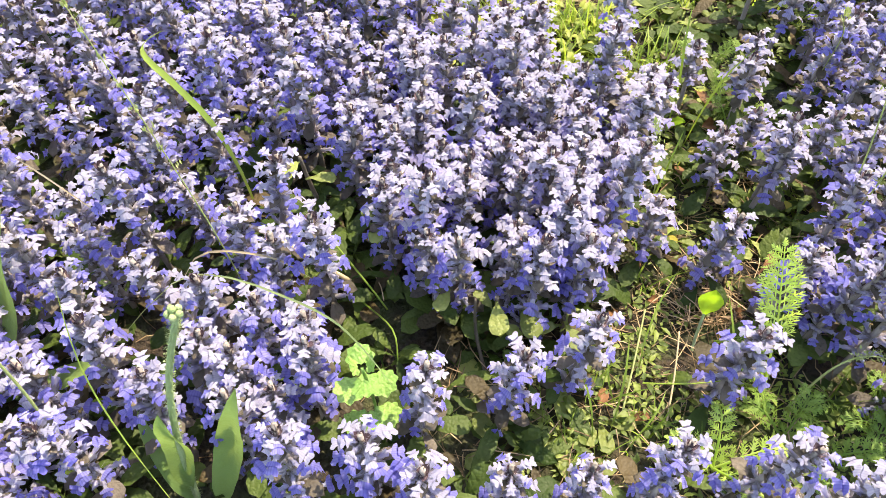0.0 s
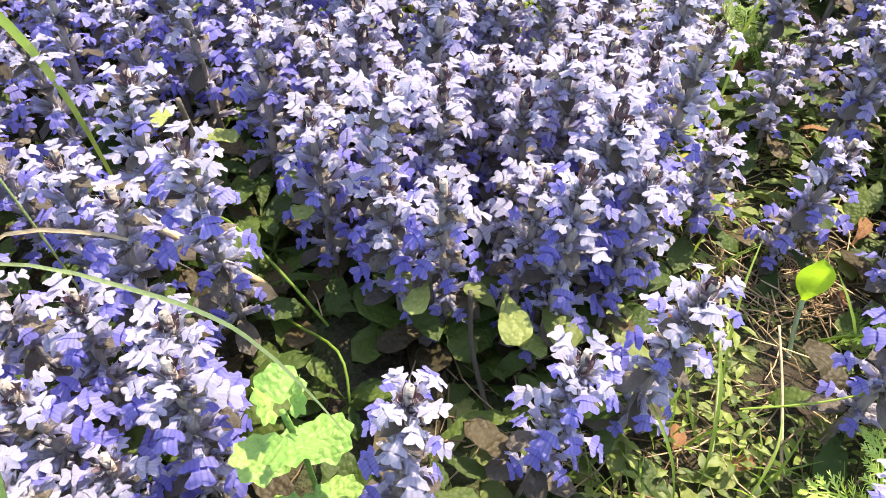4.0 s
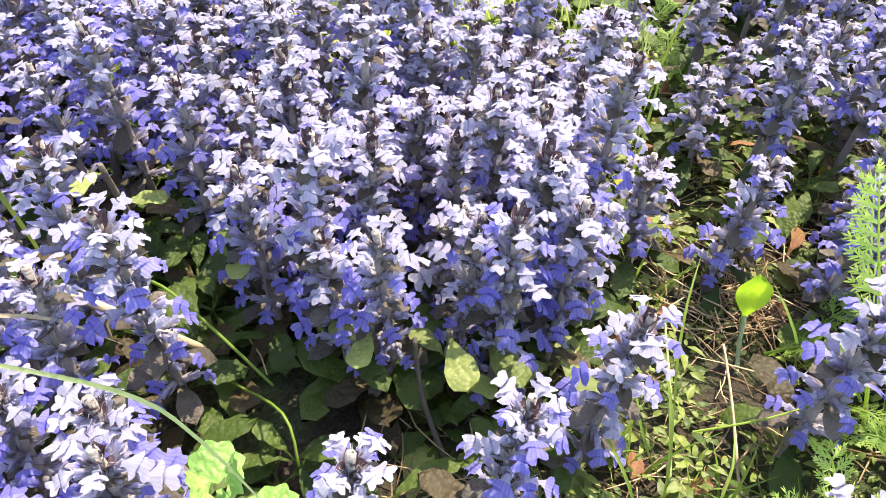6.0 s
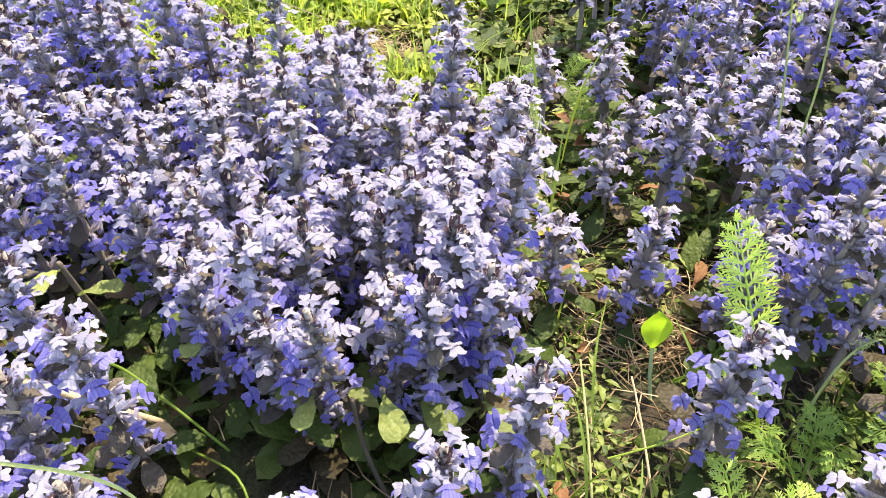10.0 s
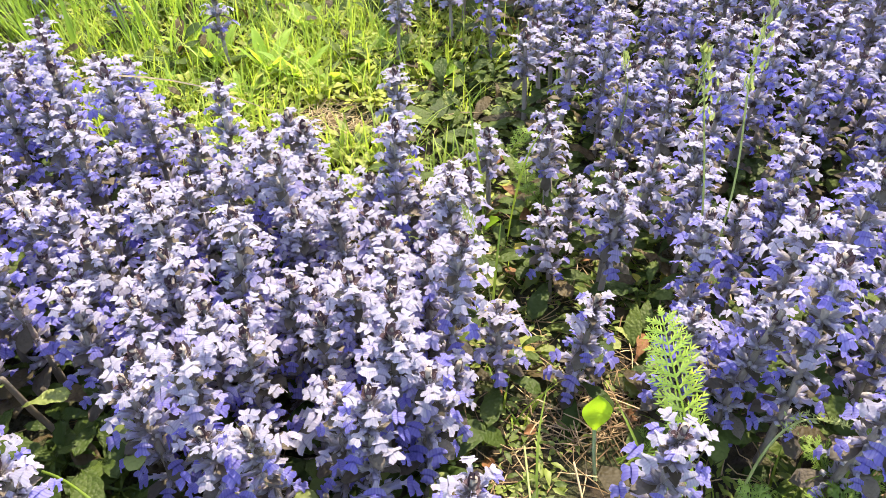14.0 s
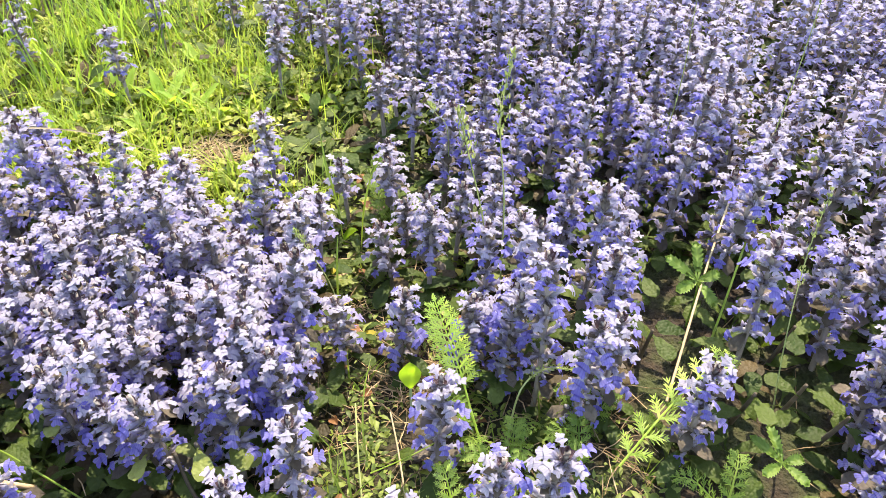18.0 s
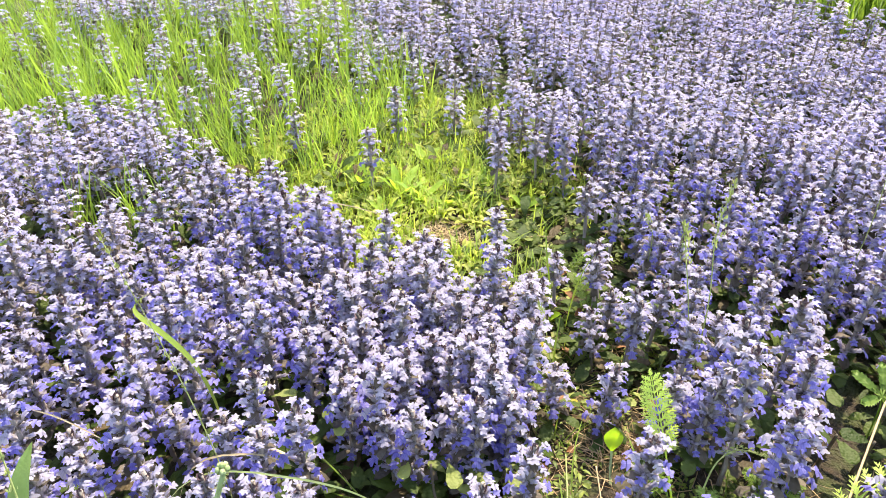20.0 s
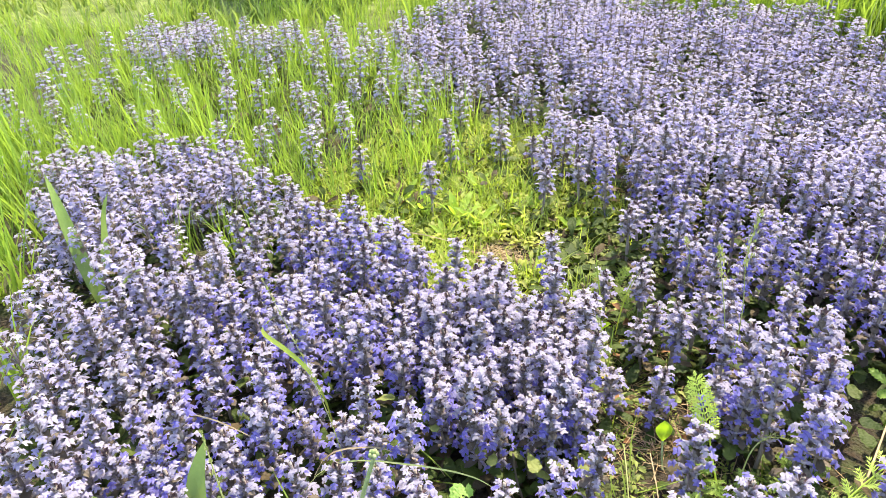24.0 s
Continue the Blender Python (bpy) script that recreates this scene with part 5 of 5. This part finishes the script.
for x, y, leaves in ((-0.046, -0.302, ((0.066, -75, 0.024), (0.05, 140, 0.018), (0.04, -20, 0.02))), (-0.03, -0.292, ((0.05, -60, 0.026), (0.044, 60, 0.02))), (0.0, -0.292, ((0.046, -50, 0.024), (0.04, -150, 0.02), (0.03, 60, 0.02))),
                     (-0.078, -0.298, ((0.056, -100, 0.02), (0.045, 160, 0.018))), (-0.205, -0.236, ((0.08, -100, 0.024), (0.06, 20, 0.02))), (-0.145, -0.262, ((0.06, -60, 0.018), (0.05, 120, 0.02)))):
    leafy_shoot(x, y, leaves, rg)
# shoots of the shaded corner, the shade given by their dark leaf colour
for x, y, leaves in ((0.333, -0.318, ((0.05, -100, 0.026), (0.04, 60, 0.024), (0.03, 170, 0.024))), (0.372, -0.318, ((0.055, -60, 0.026), (0.045, 130, 0.024), (0.03, -150, 0.022))), (0.39, -0.27, ((0.06, -120, 0.026), (0.05, 20, 0.026))),
                     (0.285, -0.25, ((0.05, -80, 0.024), (0.04, 100, 0.022))), (0.315, -0.255, ((0.045, -30, 0.024), (0.05, 160, 0.024))), (0.30, -0.19, ((0.06, -90, 0.024), (0.05, 70, 0.022))), (0.39, -0.345, ((0.045, -80, 0.026), (0.05, 110, 0.024)))):
    leafy_shoot(x, y, leaves, rg, LEAF)
for lab, pts, r0, mat in (("thin pale grass stem crossing the dark hollow", [(-0.2, -0.255, 0.03), (-0.174, -0.275, 0.05), (-0.147, -0.295, 0.05), (-0.12, -0.31, 0.03)], 0.0008, SOIL_GRASS), ("thin pale grass stem crossing the dark hollow", [(-0.17, -0.29, 0.025), (-0.14, -0.304, 0.02), (-0.108, -0.334, 0.05), (-0.1, -0.35, 0.04)], 0.0007, SOIL_GRASS),
                          ("bare brown bugle stem leaning in the hollow", [(-0.09, -0.262, 0.0), (-0.1, -0.268, 0.04), (-0.115, -0.27, 0.07)], 0.0014, BRACT), ("bare brown bugle stem leaning in the hollow", [(-0.045, -0.325, 0.0), (-0.056, -0.312, 0.03), (-0.06, -0.303, 0.06)], 0.0014, BRACT)):
    stalk_thing("stalk", lab, pts, r0, r0 * 0.8, mat)


def round_leaf():
    root = tagged(new("saucer_leaf_plant"), "single large round lime-green leaf on a stalk", "plant")
    root.location = (0.624, 0.16, 0)
    shape("stalk", root, [MEADOW], lambda q: tube(q, along([(0.05, 0, 0), (0.035, 0.0, 0.12), (0.0, 0.0, 0.2)], 8), [0.0010] * 9, 6))
    m = Matrix.Translation((0.0, 0.0, 0.2)) @ Matrix.Rotation(radians(180), 4, "Z") @ Matrix.Rotation(radians(-5), 4, "Y") @ Matrix.Rotation(radians(-42), 4, "X")
    shape("leaf_blade", root, [LIME], lambda q: leaf(q, m, 0.033, 0.034, 0.0, 14, 0.1, 0.15, 0, 0.95), "round glossy lime leaf")


round_leaf()


def leaf_cluster(x, y, n, ln, w, mat, label, name, up, r):
    root = tagged(new(name), label, "plant", "leafy weeds")
    root.location = (x, y, rise(x, y))
    for i in range(n):
        m = Matrix.Rotation(6.28 * i / n + r.uniform(-0.4, 0.4), 4, "Z") @ Matrix.Rotation(radians(-up + r.uniform(-18, 18)), 4, "Y")
        a, b = ln * r.uniform(0.8, 1.15), w * r.uniform(0.85, 1.15)
        if mat in (LEAF, LIT_LEAF):
            shape("leaf", root, [LEAF_BRONZE if r.random() < 0.2 else mat], lambda q: bugle_leaf(q, m, a, b, r.uniform(0.2, 0.55), 0.14, 10))
        else:
            shape("leaf", root, [mat], lambda q: leaf(q, m, a, b, 0.0, 8, 0.16, 0.3, 0, 1.05, 0.004))


for x, y, n, ln, w, up in ((-0.188, 0.244, 6, 0.05, 0.012, 62), (-0.135, 0.225, 6, 0.05, 0.013, 60), (-0.1, 0.215, 7, 0.042, 0.013, 55), (-0.15, 0.17, 6, 0.036, 0.012, 45), (-0.06, 0.2, 5, 0.035, 0.012, 50),
                           (-0.23, 0.3, 6, 0.045, 0.013, 60), (-0.02, 0.26, 6, 0.035, 0.012, 50), (0.05, 0.2, 6, 0.03, 0.012, 45), (-0.25, 0.18, 6, 0.04, 0.012, 55), (-0.1, 0.33, 6, 0.04, 0.012, 55)):
    leaf_cluster(x, y, n, ln, w, WEED_GREEN, "bright green weed with upright spoon-shaped leaves", "weed_rosette", up, rg)
for x, y, n, ln, w, up in ((0.03, 0.09, 6, 0.032, 0.017, 25), (0.07, 0.105, 6, 0.034, 0.018, 22), (0.11, 0.07, 6, 0.032, 0.017, 20), (0.06, 0.05, 6, 0.03, 0.016, 25), (0.1, 0.13, 6, 0.034, 0.018, 20), (0.02, 0.14, 6, 0.03, 0.016, 25), (0.14, 0.2, 6, 0.034, 0.017, 20),
                           (0.07, -0.17, 5, 0.03, 0.016, 20), (-0.005, -0.255, 5, 0.03, 0.017, 25), (-0.055, -0.275, 5, 0.03, 0.017, 28), (-0.09, -0.29, 5, 0.03, 0.017, 25), (-0.046, -0.283, 4, 0.034, 0.02, 45), (-0.08, -0.295, 4, 0.034, 0.02, 48), (-0.027, -0.29, 4, 0.034, 0.019, 42), (-0.14, -0.292, 4, 0.034, 0.02, 40),
                           (-0.17, -0.26, 5, 0.032, 0.018, 30), (-0.21, -0.27, 5, 0.032, 0.018, 30), (0.35, -0.28, 4, 0.030, 0.018, 45), (0.4, -0.24, 4, 0.030, 0.018, 45), (0.32, -0.33, 4, 0.030, 0.018, 40)):
    leaf_cluster(x, y, n, ln, w, LEAF, "rosette of dull green crinkled bugle leaves", "bugle_rosette", up, rg)

# these rosettes carry their sunlight in the pale leaf colour
for x, y, n, ln, w, up in ((0.012, -0.352, 5, 0.026, 0.016, 30), (0.038, -0.338, 4, 0.022, 0.014, 25), (-0.022, -0.378, 5, 0.026, 0.016, 30), (0.028, -0.372, 4, 0.022, 0.013, 30), (-0.06, -0.35, 5, 0.028, 0.017, 25),
                           (0.155, -0.345, 4, 0.024, 0.014, 30), (0.068, -0.10, 5, 0.024, 0.015, 30), (0.05, -0.03, 5, 0.026, 0.016, 30), (0.085, -0.15, 4, 0.024, 0.015, 25), (-0.03, 0.075, 5, 0.024, 0.015, 25), (-0.11, 0.07, 5, 0.024, 0.015, 25), (0.04, 0.12, 5, 0.028, 0.017, 35), (0.075, 0.085, 5, 0.028, 0.017, 30), (0.11, 0.11, 5, 0.028, 0.017, 35), (0.03, 0.17, 5, 0.026, 0.016, 35), (0.13, 0.15, 5, 0.028, 0.017, 30), (0.06, 0.06, 5, 0.026, 0.016, 35), (-0.01, 0.115, 4, 0.024, 0.015, 30)):
    leaf_cluster(x, y, n, ln, w, LIT_LEAF, "low rosette of sunlit pale green bugle leaves", "bugle_rosette", up, rg)

# ---- withered leaves, straw and litter ----
for x, y, z, a, ln, mat, lab in ((0.088, -0.058, 0.018, 40, 0.03, DEAD, "withered yellow-brown leaf on the soil"), (0.075, -0.05, 0.012, 190, 0.026, LIME, "yellowing bugle leaf near the soil"), (0.06, -0.24, 0.006, 30, 0.016, DEAD, "curled brown dead leaf"),
                                 (0.04, -0.262, 0.005, 120, 0.018, DEAD, "curled brown dead leaf"), (0.035, -0.33, 0.004, 70, 0.02, DEAD, "curled brown dead leaf"), (0.07, -0.33, 0.004, 200, 0.017, DEAD, "curled brown dead leaf"), (0.15, -0.28, 0.006, 160, 0.022, DEAD, "curled brown dead leaf"),
                                 (0.02, -0.2, 0.01, 300, 0.024, DEAD, "curled brown dead leaf"), (0.27, 0.02, 0.06, 20, 0.022, STRAW, "pale dry leaf caught in the stems"), (0.52, 0.47, 0.10, 60, 0.026, STRAW, "pale dry leaf on the flower heads"),
                                 (0.045, -0.215, 0.008, 60, 0.02, DEAD, "curled brown dead leaf"), (0.12, -0.235, 0.005, 10, 0.02, DEAD, "curled brown dead leaf")):
    root = tagged(new("withered_leaf"), lab, "leaf", "withered leaves")
    root.location = (x, y, z)
    m = Matrix.Rotation(radians(a), 4, "Z") @ Matrix.Rotation(radians(rg.uniform(-25, 10)), 4, "Y") @ Matrix.Rotation(radians(rg.uniform(-30, 30)), 4, "X")
    shape("leaf_blade", root, [mat], lambda q: leaf(q, m, ln * 0.72, ln * 0.40, 0.06, 9, 0.55, 0.45, 0, 0.9))


tint = random.Random(88)
for _ in range(70):
    x, y = tint.uniform(0.02, 0.19), tint.uniform(-0.215, 0.05)
    if not inside(x, y, GAP):
        continue
    mat, lab = tint.choice(((DEAD, "small red-brown dead leaf on the soil"), (LIT_LEAF, "small olive bugle leaf near the soil"), (YELLOW_LEAF, "small yellowing bugle leaf near the soil"), (LIT_LEAF, "small olive bugle leaf near the soil")))
    root = tagged(new("fallen_leaf" if mat is DEAD else "low_leaf"), lab, "leaf", "low leaves")
    root.location = (x, y, rise(x, y) + tint.uniform(0.004, 0.016))
    m = Matrix.Rotation(tint.uniform(0, 6.28), 4, "Z") @ Matrix.Rotation(radians(tint.uniform(-40, 5)), 4, "Y") @ Matrix.Rotation(radians(tint.uniform(-30, 30)), 4, "X")
    ln = tint.uniform(0.012, 0.021)
    shape("leaf_blade", root, [mat], lambda q: bugle_leaf(q, m, ln, ln * 0.6, tint.uniform(0.1, 0.6), 0.16, 8, 0.003))


def straws(name, n, where, label, lo=0.015, hi=0.05, mat=None):
    q = Geo()
    for _ in range(n):
        x, y = where()
        a, ln, b = rg.uniform(0, 6.28), rg.uniform(lo, hi), rg.uniform(-0.4, 0.4)
        z = rise(x, y) + rg.uniform(0.002, 0.012)
        pts = [(x + math.cos(a + b * t) * ln * t, y + math.sin(a + b * t) * ln * t, z + rg.uniform(-0.002, 0.004)) for t in (0, 0.35, 0.7, 1.0)]
        tube(q, pts, [0.0004, 0.0005, 0.0004, 0.0002], 3, 0, False)
    return tagged(new(name, q.mesh(name, [mat or LITTER])), label, "straw", kind="stuff")


straws("dry_straw", 260, lambda: (-0.068 + rg.gauss(0, 0.022), 0.122 + rg.gauss(0, 0.018)), "patch of dry brown straw in the clearing", 0.012, 0.035, STRAW)
straws("needle_litter", 190, lambda: (0.112 + rg.gauss(0, 0.022), -0.232 + rg.gauss(0, 0.012)), "reddish dry needles on the soil", 0.012, 0.04)
straws("soil_litter", 900, lambda: (rg.uniform(-0.08, 0.26), rg.uniform(-0.42, -0.05)), "bits of straw on the open soil", 0.012, 0.045)
straws("bed_litter", 300, lambda: (rg.uniform(-0.4, 0.5), rg.uniform(-0.45, 0.4)), "straw scattered under the bed", 0.02, 0.06)

# small leaves and moss between, too many to count
weeds = [rosette(random.Random(700 + i), 7, 0.003, 0.008, 0.6, 0.0, rows=3) for i in range(3)] + [rosette(random.Random(710 + i), 6, 0.005, 0.011, 0.42, 0.0, rows=3) for i in range(3)]
pl = []
for _ in range(4600):
    x, y = rng.uniform(-0.45, 0.3), rng.uniform(-0.48, 0.7)
    if inside(x, y, CLEARING) or inside(x, y, OPEN_SOIL):
        if blob(x, y, -0.066, 0.122, 0.035) or (blob(x, y, 0.11, -0.235, 0.03) and rng.random() < 0.8):
            continue
        pl.append((rng.randrange(6), x, y, rise(x, y) + rng.uniform(0, 0.012), rng.uniform(0, 6.28), rng.uniform(0, 0.35), rng.uniform(0, 6.28), rng.uniform(0.7, 1.3)))
for name, mat, low in (("small_weeds", MIXED, False), ("low_weeds", LOW_WEED, True)):
    mine = [(q[0], q[1], q[2], q[3], q[4], q[5], q[6], q[7] * (0.8 if low else 1.45)) for q in pl if (q[2] < -0.02 or blob(q[1], q[2], 0.1, 0.1, 0.11)) == low]
    tagged(strew(name, weeds, mine, [mat]), "small dark weeds on the soil" if low else "small mixed green and yellowish weeds on the ground", "weeds", kind="stuff")


# ---- tall herbs and bushes behind ----
def herb_stem(h):
    q = Geo()
    tube(q, [(0, 0, 0), (0.004, 0.003, h * 0.5), (0, 0, h)], [0.003, 0.0024, 0.0012], 5)
    return q.mesh("herb_stem", [DARK_GRASS])


def herb_leaf(ln, w):
    q = Geo()
    leaf(q, Matrix.Identity(4), ln, w, 0.0, 6, 0.15, 0.45, 0, 0.9)
    return q.mesh("herb_leaf", [DARK_GRASS])


STEMS, BLADES = [herb_stem(0.5), herb_stem(0.62)], [herb_leaf(0.075, 0.017), herb_leaf(0.09, 0.02)]
rh = random.Random(44)
for i in range(56):
    x = rh.uniform(0.98, 1.6)
    y = rh.uniform(0.7, 1.45) + 0.2 * (x - 0.9)
    root = tagged(new("tall_herb"), "tall leafy herb with narrow drooping dark green leaves", "plant", "tall herbs")
    k = rh.randrange(2)
    root.matrix_basis = Matrix.Translation((x, y, 0)) @ Matrix.Rotation(rh.uniform(0, 6.28), 4, "Z") @ Matrix.Rotation(radians(rh.uniform(0, 8)), 4, "X") @ Matrix.Scale(rh.uniform(0.75, 1.05), 4)
    part("stem", STEMS[k], root)
    n = rh.randint(13, 17)
    for j in range(n):
        b = part("leaf", BLADES[rh.randrange(2)], root)
        z = 0.06 + (0.42 + 0.12 * k) * j / n
        b.matrix_basis = Matrix.Translation((0.002, 0.0015, z)) @ Matrix.Rotation(2.4 * j, 4, "Z") @ Matrix.Rotation(radians(rh.uniform(-45, -10)), 4, "Y") @ Matrix.Scale(1.1 - 0.5 * j / n, 4)


def bush(x, y, r0, h, label, n, r):
    root = tagged(new("bush"), label, "bush")
    root.location = (x, y, 0)

    for k in range(6):
        a = k * 1.05
        line = along([(0.02 * math.cos(a), 0.02 * math.sin(a), 0), (0.3 * r0 * math.cos(a), 0.3 * r0 * math.sin(a), 0.4 * h), (0.75 * r0 * math.cos(a + 0.3), 0.75 * r0 * math.sin(a + 0.3), 0.85 * h)], 6)
        shape("branch", root, [BARK], lambda q: tube(q, line, [0.022 - 0.0028 * i for i in range(7)], 6), "dark brown branch")

    def crown(q):
        for _ in range(n):
            a, z = r.uniform(0, 6.28), r.uniform(0.02, h)
            rad = r0 * (0.55 + 0.45 * math.sin(math.pi * min(1, 0.15 + z / h * 0.8))) * r.uniform(0.25, 1.0) ** 0.5 * (1 + 0.2 * math.sin(3 * a + 5 * z))
            m = Matrix.Translation((rad * math.cos(a), rad * math.sin(a), z)) @ Matrix.Rotation(r.uniform(0, 6.28), 4, "Z") @ Matrix.Rotation(r.uniform(-1.2, 0.6), 4, "Y")
            ln = r.uniform(0.05, 0.085)
            q.add([m @ Vector(p) for p in ((0, 0, 0), (ln * 0.45, ln * 0.26, 0.006), (ln, 0, -0.01), (ln * 0.45, -ln * 0.26, 0.006))], [(0, 1, 2), (0, 2, 3)])
    shape("crown", root, [BUSH], crown, "dense small dark green leaves")


bush(-0.62, 2.28, 0.33, 1.05, "dark dense bush standing in the long grass", 9000, random.Random(51))
bush(-2.05, 3.25, 0.5, 1.3, "dark bush at the edge of the lawn", 4200, random.Random(52))
bush(1.75, 1.5, 0.55, 1.3, "dark bush behind the tall herbs", 8000, random.Random(53))
